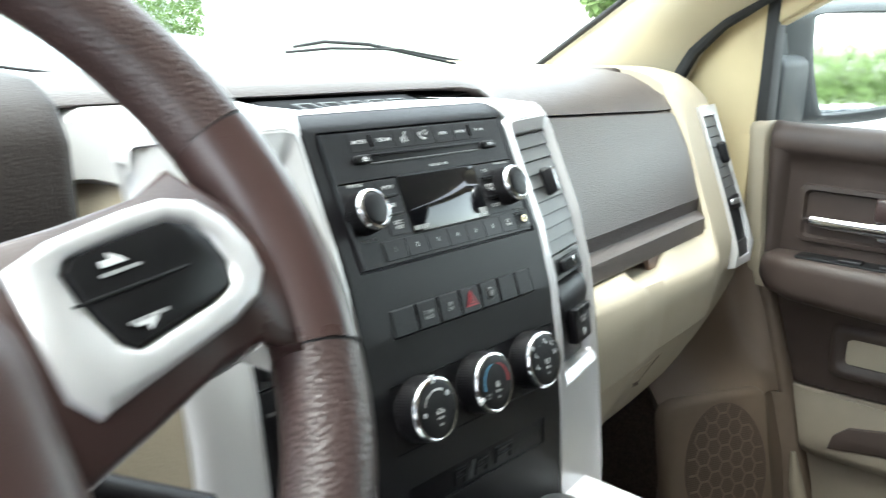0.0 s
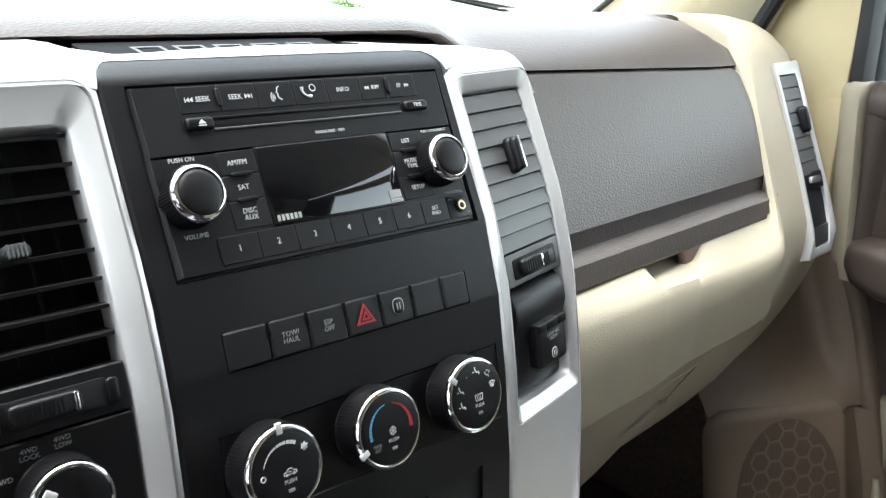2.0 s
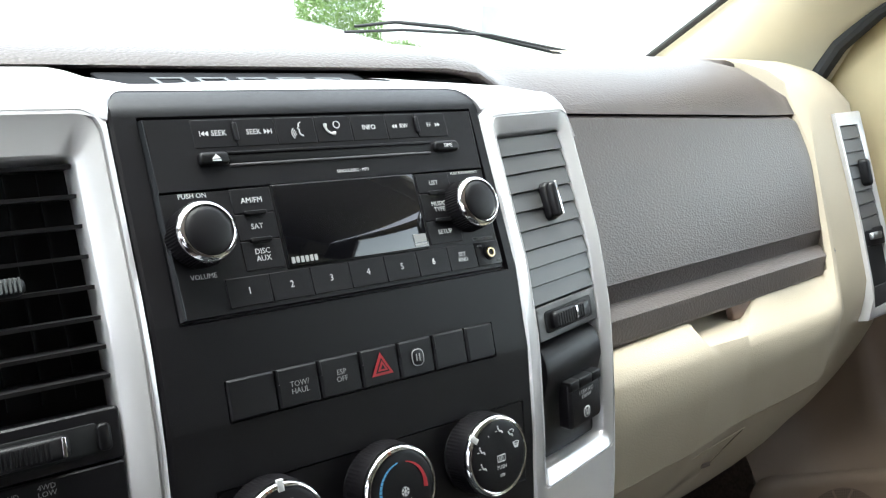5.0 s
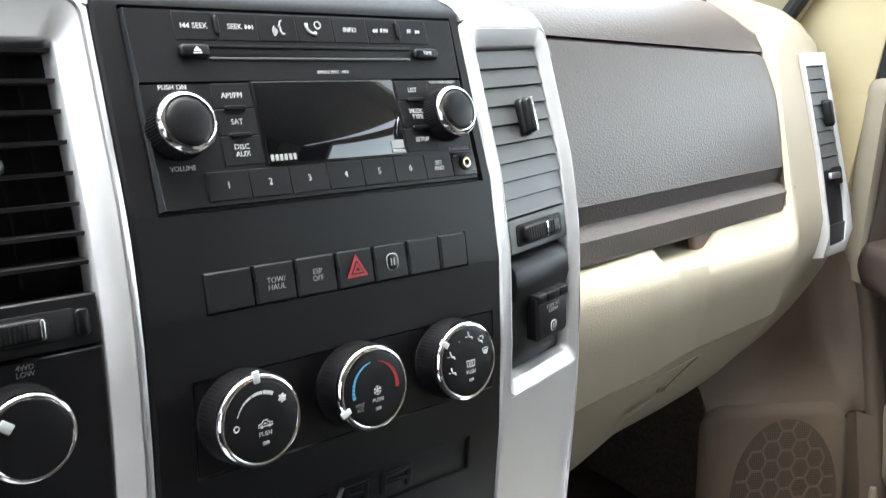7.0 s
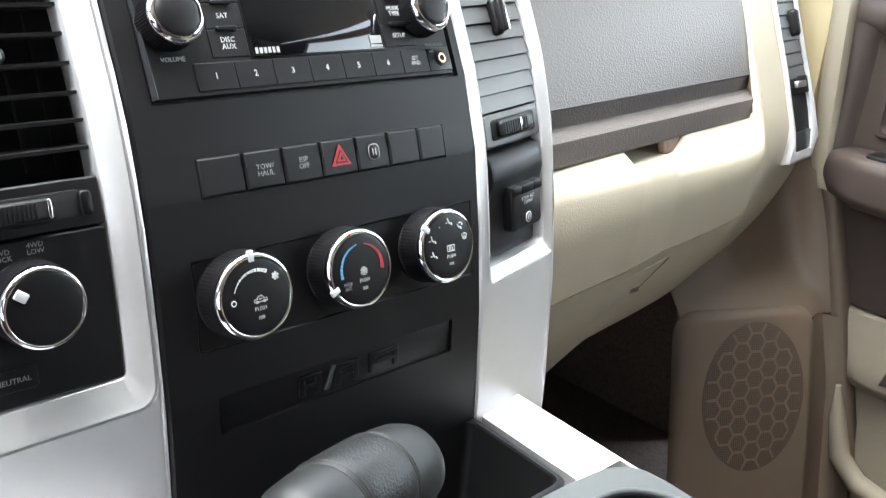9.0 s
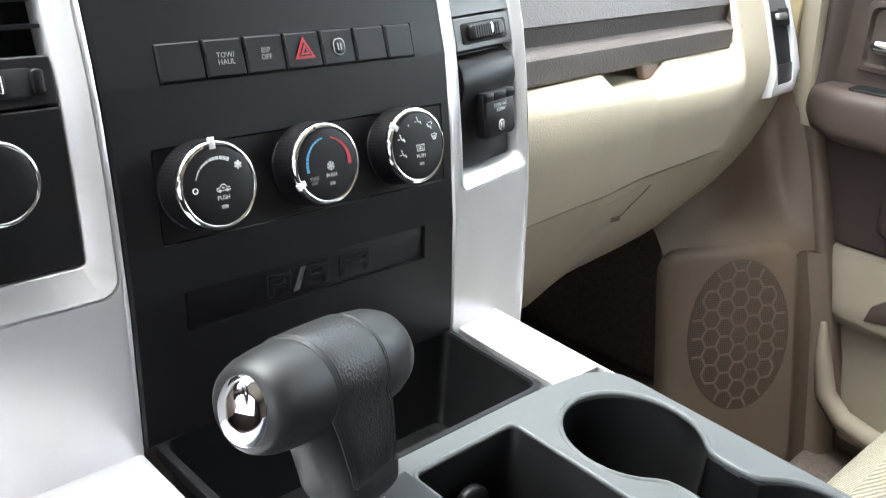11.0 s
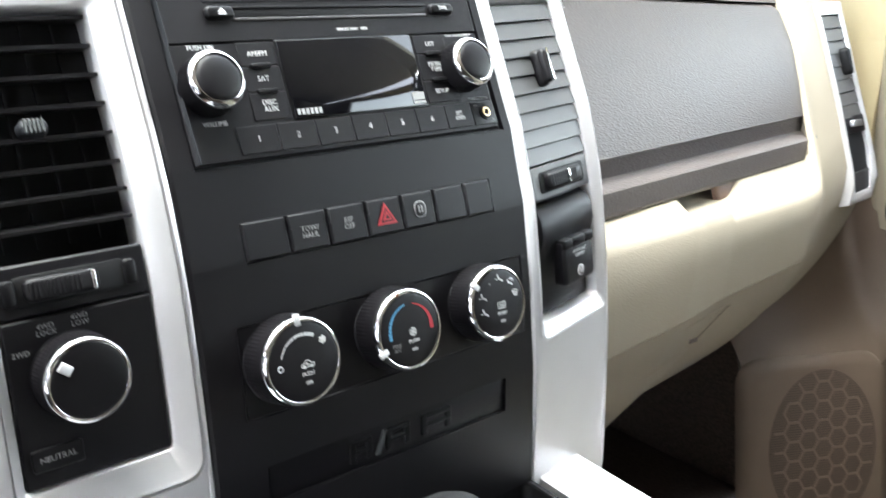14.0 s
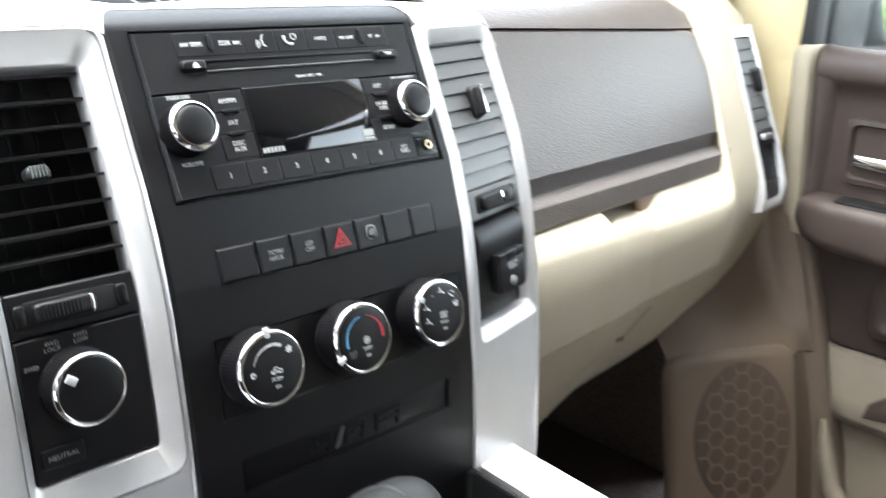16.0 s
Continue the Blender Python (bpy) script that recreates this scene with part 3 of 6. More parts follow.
def grille(parent):
    """Perforated oval: honeycomb ribs on a holed plate."""
    a, b = 0.077, 0.100
    gp = part("grille_plate", xf(lathe([(1.0, 0.0004), (0.98, 0.0008)], 48), Matrix.Diagonal((a, b, 1, 1))), GRILLE, parent, "dark perforated speaker grille")
    gp.matrix_basis = KM @ Matrix.Translation((-0.002, 0.002, 0))
    R = 0.0140
    seen = set()
    bm = bmesh.new()
    for i in range(-6, 7):
        for j in range(-6, 7):
            cx, cy = R * 1.5 * i, R * math.sqrt(3) * (j + 0.5 * (i % 2))
            if (cx / a) ** 2 + (cy / b) ** 2 > 1.05:
                continue
            for k in range(6):
                p = (cx + R * math.cos(radians(60 * k)), cy + R * math.sin(radians(60 * k)))
                q = (cx + R * math.cos(radians(60 * k + 60)), cy + R * math.sin(radians(60 * k + 60)))
                mid = (round((p[0] + q[0]) / 2, 4), round((p[1] + q[1]) / 2, 4))
                if mid in seen or max((p[0] / a) ** 2 + (p[1] / b) ** 2, (q[0] / a) ** 2 + (q[1] / b) ** 2) > 0.99:
                    continue
                seen.add(mid)
                d = Vector((q[0] - p[0], q[1] - p[1], 0)).normalized()
                nn = Vector((-d.y, d.x, 0)) * 0.0016
                lo = [Vector((p[0], p[1], 0.0006)) + nn, Vector((q[0], q[1], 0.0006)) + nn, Vector((q[0], q[1], 0.0006)) - nn, Vector((p[0], p[1], 0.0006)) - nn]
                skin([lo, [v + Vector((0, 0, 0.0007)) for v in lo]], False, True, bm=bm)
    part("grille_ribs", xf(bm, KM @ Matrix.Translation((-0.002, 0.002, 0))), RIB, parent, "tan honeycomb ribs", 0)


def holed():
    m = material("perforated grille", (0.150, 0.115, 0.085), 0.6, vary=0.1)
    nt = m.node_tree
    b = nt.nodes["Principled BSDF"]
    co = nt.nodes.new("ShaderNodeTexCoord")
    mp = nt.nodes.new("ShaderNodeMapping")
    mp.inputs["Rotation"].default_value = (0.0, 0.0, 0.0)
    nt.links.new(co.outputs["Object"], mp.inputs[0])
    v = nt.nodes.new("ShaderNodeTexVoronoi")
    v.voronoi_dimensions = '2D'
    v.inputs["Scale"].default_value, v.inputs["Randomness"].default_value = 330, 0.0
    nt.links.new(mp.outputs[0], v.inputs["Vector"])
    r = nt.nodes.new("ShaderNodeValToRGB")
    r.color_ramp.elements[0].position, r.color_ramp.elements[1].position = 0.34, 0.42
    r.color_ramp.elements[0].color, r.color_ramp.elements[1].color = (0.044, 0.029, 0.022, 1), (0.082, 0.056, 0.042, 1)
    nt.links.new(v.outputs["Distance"], r.inputs[0])
    nt.links.new(r.outputs[0], b.inputs["Base Color"])
    return m


GRILLE = holed()
RIB = material("tan grille rib", (0.115, 0.083, 0.060), 0.6, vary=0.08)
grille(kick)

# ---- dashboard ----
dash = thing("dashboard", (0.0, 0.3, 1.25), "brown and beige truck dashboard with glove box", "dashboard")
K = 0.10


def glove_y(x, z):
    return 0.123 + K * (x - 0.28) + 0.42 * (z - 1.65)


def top_pad():
    """Soft upper pad, swept across the cab: an overhanging brow over the stack and a rolled front beside it."""
    brow = [(.70, 1.640), (.62, 1.682), (.50, 1.690), (.38, 1.696), (.26, 1.7035), (.20, 1.7074), (.168, 1.7070), (.149, 1.7052), (.135, 1.7022), (.1260, 1.6985), (.1225, 1.6955), (.1245, 1.6938), (.20, 1.686)]
    driver = [(.70, 1.640), (.62, 1.682), (.50, 1.692), (.38, 1.702), (.26, 1.711), (.17, 1.717), (.11, 1.7185), (.072, 1.715), (.050, 1.704), (.038, 1.684), (.032, 1.63), (.034, 1.56), (.052, 1.48)]
    xs = [-.93, -.8, -.6, -.45, -.42, -.40, -.37, -.33, -.29, -.284, -.279, -.274, -.269, -.264, -.258, -.24, -.225, -.2, -.1, 0, .08, .14, .17, .19, .205, .225, .25, .30, .36, .42, .48, .54, .59, .63, .655, .668, .676, .683, .690, .70, .712]
    loops = []
    for x in xs:
        side = [(.70, 1.640), (.62, 1.680), (.52, 1.686), (.42, 1.691), (.33, 1.696), (.255, 1.6985)]
        zt = -.038 * max(0, x - .25) + .001
        g0 = glove_y(x, 1.6605 + zt)
        side += [(g0 + .085, 1.6975), (g0 + .055, 1.694), (g0 + .030, 1.686 + zt * .3), (g0 + .013, 1.676 + zt * .7), (g0 + .003, 1.666 + zt), (g0, 1.6615 + zt), (g0 + .03, 1.658 + zt)]
        u = min(1, max(0, (x - .155) / .075))
        u = u * u * (3 - 2 * u)
        wl = min(1, max(0, (-.258 - x) / .026)) * min(1, max(0, (x + .44) / .04))
        wl = wl * wl * (3 - 2 * wl)
        drop = 0.0
        if x > .59:
            v = min(1.0, (x - .59) / .086)
            drop = v * v
        lp = []
        for i, (p, q) in enumerate(zip(brow, side)):
            y, z = p[0] + (q[0] - p[0]) * u, p[1] + (q[1] - p[1]) * u
            y, z = y + (driver[i][0] - y) * wl, z + (driver[i][1] - z) * wl
            if i <= 5 and x > .66:
                z -= .008 * min(1.0, (x - .66) / .03) ** 2
            if i > 5:
                z -= drop * max(0, z - (1.662 + 0.004 * (12 - i) * (1 - drop))) * 0.55
                y += drop * 0.010
            lp.append((x, y, z))
        loops.append(lp)
    return loops


pad = top_pad()
part("top_pad", skin([lp for lp in pad if lp[0][0] > -.2645], closed=False), BROWN, dash, "brown grained soft upper pad", 60)
part("driver_hood", skin([lp for lp in pad if lp[0][0] < -.2635], closed=False), HOOD_SHADED, dash, "brown hood before the wheel, shade put into its colour", 60)


# added block behind the brow; its black stands for the shaded recess
part("gap_block", box(-.262, .20, .135, .50, 1.58, 1.688, .004), DARK, dash, "added dark block closing the gap under the brow")


def glove_door():
    xs = [.19, .24, .3, .36, .42, .48, .54, .60, .64, .660, .670, .676, .679]
    loops = []
    for x in xs:
        v = max(0, (x - .655) / .024)
        top = 1.6605 - 0.038 * (x - .25) - 0.006 * v * v
        bot = 1.4905 - 0.010 * (x - .25) + 0.014 * v ** 3
        side = 0.004 * v * v
        s = [(top, .016), (top, .003), (top - .002, .0), (top - .04, -.001), (1.56, -.0015), (1.540, -.001), (1.5355 - .010 * (x - .25), -.001), (1.5335 - .010 * (x - .25), .002), (1.5185 - .010 * (x - .25), .0085),
             (1.5138 - .010 * (x - .25), -.0035), (1.5118 - .010 * (x - .25), -.0050), (1.5025 - .006 * (x - .25), -.0025), (bot + .003, .0005), (bot, .003), (bot - .001, .016)]
        loops.append([(x, glove_y(x, z) + o + side, z) for z, o in s])
    loops.append([(.6795, p[1] + .02, p[2]) for p in loops[-1]])

    def bow(x, y, z):
        end = float(np.interp(z, [1.480, 1.489, 1.511, 1.552, 1.60, 1.643, 1.66], [.674, .682, .689, .691, .687, .674, .668]))
        return (x if x < .58 else .58 + (x - .58) * (end - .58) / .0995), y, z
    return skin([[bow(*p) for p in lp] for lp in loops], closed=False)


part("glove_box_door", glove_door(), BROWN, dash, "closed brown grained glove box door", 24)


def bottom_z(x):
    return float(np.interp(x, [.15, .346, .435, .5255, .5925, .63, .66, .70, .745, .79, .82, .86], [1.234, 1.248, 1.2567, 1.2615, 1.263, 1.266, 1.274, 1.288, 1.303, 1.323, 1.339, 1.360]))


def lower_panel():
    """Beige lower dash: a ledge under the glove box with a finger notch, a bulged front and a rounded outer end."""
    xs = [.15, .20, .25, .30, .335, .348, .352, .38, .41, .44, .452, .460, .468, .476, .484, .492, .50, .55, .60, .625, .64, .650, .656, .662, .667, .672, .677, .680, .682, .684, .686, .688, .690, .692, .694, .70, .71, .72, .74, .76, .78, .80, .815, .83, .842, .85, .854]
    loops = []
    for x in xs:
        k = K * (x - .28)
        zb = bottom_z(x)
        notch = min(1, max(0, (x - .350) / .002)) * min(1, max(0, (.494 - x) / .040))
        notch = notch * notch * (3 - 2 * notch)
        lip = 1.4885 - 0.02 * min(1, max(0, (x - .26) / .3))
        s1 = [(.30 + k, 1.60), (.25 + k, 1.58), (.20 + k, 1.55), (.12 + k, 1.52), (.09 + k, 1.496 - .018 * notch), (.07 + k, 1.489 - .0140 * notch), (.058 + k, 1.4885 - .0140 * notch), (.0415 + k, lip + .001 - .0060 * notch), (.0315 + k, lip - .003 - .0012 * notch), (.0240 + k, lip - .0125), (.0235 + k, 1.435), (.0262 + k, 1.41),
              (.0290 + k, max(1.3872, zb + .0707)), (.0390 + k, max(1.3854, zb + .0689)), (.0325 + k, max(1.3835, zb + .067)), (.0485 + k, 1.3835 + (zb - 1.3835) * .25), (.0630 + k, 1.3835 + (zb - 1.3835) * .52), (.0830 + k, 1.3835 + (zb - 1.3835) * .78), (.1040 + k, zb), (.135 + k, zb - .008), (.30 + k, zb - .002)]
        G = lambda z: glove_y(x, z)
        c = max(0, (x - .80) / .054)
        back = .03 * c ** 3
        h = 1.700 - .03 * c * c
        mid = lambda f: 1.655 + (zb + .035 - 1.655) * f
        s2 = [(.62, 1.682), (.45, 1.690), (.33, h - .004), (.27, h - .003), (G(1.66) + .075, h - .0045), (G(1.66) + .045, h - .010), (G(1.66) + .022, h - .021), (G(1.66) + .006, h - .034)]
        s2 += [(G(mid(f)), mid(f)) for f in (.0, .12, .28, .45, .60, .72, .84, .92, 1.0)]
        s2 += [(G(zb + .03) + .003, zb + .022), (G(zb + .02) + .018, zb + .006), (G(zb) + .05, zb - .004), (.30, zb)]
        g0 = G(1.455)
        curl = lambda y, z: y if z > 1.455 else g0 + (.136 - g0) * ((1.455 - z) / (1.455 - zb + .004)) ** 1.6
        s2 = [((curl(y, z) if 7 < i < 19 else y) + back, z) for i, (y, z) in enumerate(s2)]
        s2[19], s2[20] = (.165 + back, zb - .004), (.30, zb)
        u = min(1, max(0, (x - .664) / .022))
        lp = []
        for i, (p, q) in enumerate(zip(s1, s2)):
            f = {4: 1.0, 5: 1.0, 6: .8, 7: .4, 8: .15}.get(i, 0.0)
            nx = float(np.interp(x, [.30, .35, .481, .56], [.30, .366 + .018 * f, .444 + .058 * f, .56])) if .30 < x < .56 else x
            if i > 9:
                u2 = min(1, max(0, (x - .60) / .14))
                u2 = u2 * u2 * (3 - 2 * u2)
                g = u + (u2 - u) * min(1, (i - 9) / 3)
            elif i > 6:
                g = min(1, max(0, (x - .632) / .080))
                g = g * g * (3 - 2 * g)
            else:
                g = u
            lp.append((nx, p[0] + (q[0] - p[0]) * g, p[1] + (q[1] - p[1]) * g))
        loops.append(lp)
    loops.append([(.858, y + .02, z) for x, y, z in loops[-1]])
    loops.append([(.862, y + .09, z) for x, y, z in loops[-2]])
    return skin(loops, closed=False)


part("lower_panel", lower_panel(), BEIGE, dash, "beige lower dash with a scuffed front", 45)
# latch flap and release scoop under the seam


def under_y(x, z):
    k, zb = K * (x - .28), bottom_z(x)
    f = (z - 1.3835) / (zb - 1.3835)
    return k + float(np.interp(f, [0, .25, .52, .78, 1.0], [.0325, .0485, .0630, .0830, .1040]))


def under(x, z, o=0.0):
    return Vector((x, under_y(x, z) - o * .9, z - o * .4))


def groove(pts, r=.0009):
    fine = []
    for (a, b), (c, d) in zip(pts, pts[1:]):
        fine += [under(a + (c - a) * k / 6, b + (d - b) * k / 6, .0001) for k in range(6)]
    fine.append(under(*pts[-1], .0001))
    return tube(fine, r, 6)


part("latch_flap_edge", groove([(.373, 1.350), (.378, 1.368), (.476, 1.3715)], .0005), BEIGE, dash, "fine seam round the latch flap")
part("latch_flap_edge", groove([(.476, 1.3715), (.460, 1.352), (.444, 1.337)], .0004), CARPET, dash, "dark gap beside the latch")
patch = []
for k in range(9):
    u = k / 8
    x, z, w = .345 + .092 * u, 1.3205 + .009 * u + .006 * math.sin(math.pi * u), .0085 * math.sin(math.pi * min(1, u * .9 + .06))
    patch.append([under(x - j * .35, z + j, .0042 * (1 if j > -w * .7 else .1) * math.sin(math.pi * min(1, u * .9 + .06)) - .0004) for j in (w, w * .6, 0, -w * .6, -w)])
part("latch_scoop", skin(patch, closed=False), BEIGE, dash, "pale shallow release scoop", 60)
part("latch_hole", xf(polyslab([(-.009, -.0015), (.006, -.002), (.007, .002), (-.005, .0022)], .0006, .0002), Matrix.Translation(under(.440, 1.3375, -.0003)) @ Euler((radians(66), 0, 0)).to_matrix().to_4x4()), CARPET, dash, "dark latch opening")
part("notch_block", xf(slab(-.021, .021, -.009, .009, .006, .005, .0025), Matrix.Translation((.478, .084, 1.4810)) @ Euler((radians(70), 0, radians(6))).to_matrix().to_4x4()), NOTCH_BROWN, dash, "brown block at the back of the notch")


# ---- end vent at the door ----
def end_vent():
    v = thing("side_vent", (.78, .12, 1.42), "tall narrow silver-framed air vent at the dash end", "air vent")

    def at(x, z, o=0.0):
        n = Vector((0.0, -1, .36)).normalized()
        back = .03 * max(0, (x - .80) / .054) ** 3
        y = glove_y(x, z)
        if z < 1.455:
            y = glove_y(x, 1.455) + (.136 - glove_y(x, 1.455)) * ((1.455 - z) / .120) ** 1.6 - .008 * min(1, (1.455 - z) / .02)
        return Vector((x, y - .005 + back, z)) + n * o
    def loop(l, r, b, t, o, n=10):
        """Upright frame with a bowed outer side; l and r give the sides by height."""
        zs = np.linspace(b, t, n)
        pts = [(l(z), z) for z in zs[::-1]] + [(r(z), z) for z in zs]
        return [at(x, z, o * (.12 if o > 0 and k < n else 1)) for k, (x, z) in enumerate(pts)]
    left = lambda d: (lambda z: float(np.interp(z, [1.424, 1.46, 1.53, 1.646], [.745, .752, .7600, .7575])) + d)
    right = lambda d: (lambda z: float(np.interp(z, [1.424, 1.44, 1.48, 1.54, 1.60, 1.635, 1.646], [.800, .814, .829, .834, .833, .830, .826])) - d)
    rings = [(0, 0, 1.424, 1.646, -.012), (0, 0, 1.424, 1.646, .0035), (.0012, .0015, 1.4255, 1.6445, .0050), (.0022, .0055, 1.4275, 1.6415, .0050), (.0055, .0130, 1.4375, 1.6325, .0006), (.0058, .0133, 1.4380, 1.6320, -.006)]
    part("bezel", skin([loop(left(a), right(b_), z0, z1, o) for a, b_, z0, z1, o in rings]), SILVER, v, "silver painted vent frame", 40)
    part("well", skin([loop(left(.0055), right(.0128), 1.437, 1.633, -.003)], False, True), DARK, v)
    L, R = left(.0060), right(.0135)
    for i in range(8):
        z = 1.6305 - .0142 * i
        lo = [at(L(z), z, -.0008), at(R(z), z, -.0008), at(R(z - .0130), z - .0130, .0006), at(L(z - .0130), z - .0130, .0006)]
        part("slat", skin([lo, [p + Vector((0, .004, 0)) for p in lo]], True, True), SLAT, v, smooth=0)
    m = Matrix.Translation(at(.797, 1.579, -.001)) @ Euler((radians(70), 0, radians(8))).to_matrix().to_4x4()
    part("tab", xf(slab(-.005, .005, -.016, .016, .011, .0048, .003), m), BLACK_GLOSS, v, "black vent direction tab")
    m = Matrix.Translation(at(.792, 1.511, -.003)) @ Euler((radians(70), 0, 0)).to_matrix().to_4x4()
    part("slider_panel", xf(slab(-.023, .024, -.011, .010, .003, .002, .001), m), BLACK, v)
    part("slider", xf(slab(-.012, .012, -.004, .004, .007, .002, .001), m), STEEL, v, "small steel slider")
    part("lower_plate", skin([[at(L(z) - .0005, z, o) for z, o in ((1.4600, -.004), (1.4590, -.001), (1.4390, -.001))], [at(R(z) + .0005, z, o) for z, o in ((1.4600, -.004), (1.4590, -.001), (1.4390, -.001))]], closed=False), VANE, v, "grey plate under the pocket", 30)


end_vent()

# ---- centre stack ----
stack = thing("center_stack", (-.006, .0, 1.36), "black center stack with silver side trims", "center stack")
STRIP = (-.0875, .0795, 1.5435, 1.5625)
part("face_panel", face_grid(-.1175, .1055, 1.362, 1.680, [(-.1048, .0988, 1.5888, 1.6772, .003), (*STRIP, .004), (-.0975, .0985, 1.4665, 1.5145, .0010), (-.0888, .0800, 1.4190, 1.4408, .0026)]), BLACK, stack, "black satin center panel", 30)
# silver trims with their openings
lt = [(-.2460, -.1172, 1.335, 1.6870, .014, -.045), (-.2460, -.1172, 1.335, 1.6870, .014, -.010), (-.2400, -.1180, 1.336, 1.6862, .012, -.003), (-.2300, -.1187, 1.3365, 1.6850, .010, .0), (-.2150, -.1205, 1.338, 1.6832, .010, .0010),
      (-.2076, -.1216, 1.4478, 1.6810, .010, .0012), (-.2074, -.1219, 1.4482, 1.6806, .010, -.0012), (-.2068, -.1230, 1.4494, 1.6794, .009, -.0012), (-.2066, -.1233, 1.4497, 1.6791, .009, .0014), (-.2060, -.1250, 1.4515, 1.6770, .008, .0004), (-.2022, -.1340, 1.4648, 1.6640, .004, -.0030), (-.2015, -.1348, 1.4656, 1.6632, .0035, -.0042), (-.2012, -.1352, 1.4660, 1.6628, .003, -.018)]
part("trim", ringed(lt, 14), SILVER, stack, "silver painted driver side trim", 40)
rt = [(.1042, .1785, 1.325, 1.6860, .020, -.055), (.1042, .1785, 1.325, 1.6860, .020, -.004), (.1048, .1778, 1.326, 1.6852, .020, -.0008), (.1064, .1770, 1.328, 1.6830, .018, .0008),
      (.1118, .1764, 1.4540, 1.6728, .006, .0011), (.1121, .1761, 1.4543, 1.6725, .006, .0003), (.1129, .1753, 1.4551, 1.6717, .0055, .0003), (.1132, .1750, 1.4554, 1.6714, .005, .0011), (.1140, .1742, 1.4562, 1.6706, .005, .0004), (.1166, .1700, 1.4632, 1.6634, .0040, -.0026), (.1172, .1694, 1.4640, 1.6625, .0035, -.0038), (.1174, .1692, 1.4643, 1.6622, .003, -.018)]
part("trim", lean(ringed(rt, 14)), SILVER, stack, "silver painted passenger side trim", 40)
part("trim_side", lean(skin([[on(.1780, z, -.004), on(.1795, z, -.02), on(.1850, z, -.06), on(.20, z, -.11)] for z in np.linspace(1.29, 1.672, 24)], closed=False)), SILVER, stack, "silver flank of the trim", 50)
# silver wing that turns off the driver side trim, over a beige filler
wing = []
for x, z0, z1, d in ((-.236, 1.655, 1.6975, .0), (-.248, 1.664, 1.6975, .002), (-.258, 1.667, 1.697, .005), (-.268, 1.667, 1.695, .010), (-.276, 1.664, 1.690, .016), (-.281, 1.660, 1.682, .024), (-.283, 1.658, 1.672, .034)):
    wing.append([on(x, z, -.012) + Vector((0, d, 0)) for z in np.linspace(z0, z1, 5)] + [on(x, z1, -.045) + Vector((0, d, 0)), on(x, z0, -.045) + Vector((0, d, 0))])
part("trim_wing", skin(wing, True, True), SILVER, stack, "silver wing beside the gauge hood", 60)
part("filler", skin([[on(x, z, o) for x, o in ((-.244, -.014), (-.262, -.026), (-.280, -.032), (-.300, -.040))] for z in np.linspace(1.30, 1.675, 20)], closed=False), BEIGE, stack, "beige filler beside the trim", 60)
# silver arch over the top, with the badge plate sunk behind its middle


def arch_top(x):
    z = 1.6922 - .0030 * (max(x, -.085) / .1) ** 2
    for edge, r, s in ((.1785, .024, 1), (-.246, .020, -1)):
        q = min(r, max(0.0, s * (x - edge) + r))
        z -= r - math.sqrt(r * r - q * q)
    return z


def arch(x0, x1, deep, n=90):
    rows = []
    for x in np.linspace(x0, x1, n):
        t = arch_top(x)
        c = corner(x)
        w = min(1.0, c / .004)
        back = 1.0 if x > 0 else .0
        if -.1178 < x < .1058:
            fz = min(1.6885 - c - .0006, t - .002)
            a = math.asin(min(1.0, max(0.0, (fz - 1.680) / .0085)))
            fy = (face_y(fz) if fz < 1.680 else face_y(1.680) + .008 * (1 - math.cos(a)) + .009 * math.sin(a)) - .0009
        else:
            fz = min(float(np.interp(x, [-.128, -.1178, .1058, .1120], [1.6790, 1.6765, 1.6765, 1.6780])), t - .003)
            fy = face_y(fz) - .0012
        ty = .0705 + (face_y(min(t, 1.688)) + .006 - .0705) * w
        row = [(x, fy + .006, fz - .004), (x, fy, fz), (x, fy + (ty - fy) * .30, fz + (t - fz) * .55), (x, fy + (ty - fy) * .60, fz + (t - fz) * .86), (x, ty, t)]
        row += [(x, .085, t + .0004), (x, .100, t - .0002 + .0012 * (1 - back)), (x, .112, t - .0030 * back + .0032 * (1 - back)), (x, .130, t - .009 * back + .0046 * (1 - back))] if deep else [(x, ty + .002, t + .0001), (x, ty + .0028, t - .0012), (x, ty + .003, t - .006), (x, ty + .003, t - .010)]
        slant = max(0.0, (x + .130) / .0315) if deep and x < 0 else 0.0
        rows.append([(p[0] - slant * .5 * max(0.0, p[1] - .078), p[1], p[2]) for p in row])
    return lean(skin(rows, closed=False))


part("arch", arch(-.246, -.0985, True), SILVER, stack, "silver arch over the driver side vent", 50)
part("arch", arch(-.0985, .0620, False), SILVER, stack, "thin silver lip before the badge", 50)
part("arch", arch(.0620, .1785, True), SILVER, stack, "silver arch over the passenger side vent", 50)
bp = Matrix.Translation((-.026, .0945, 1.6867)) @ Euler((radians(9), 0, 0)).to_matrix().to_4x4()
part("badge_plate", xf(slab(-.0745, .0875, -.024, .026, .0012, .003, .0005), bp), BADGE, stack, "black badge plate with silver blocks")
for i in range(5):
    x = -.048 + .0250 * i
    bars([(x, x + .0185, .0105, .0130), (x, x + .0025, -.010, .0105), (x + .0160, x + .0185, -.010, .0105), (x, x + .0185, -.0125, -.010)], .0018, bp, stack, INSERT, "badge_block")

part("rear_strip", box(-.098, .060, .116, .124, 1.6880, 1.6908, .0006), SILVER, stack, "thin silver strip behind the badge")

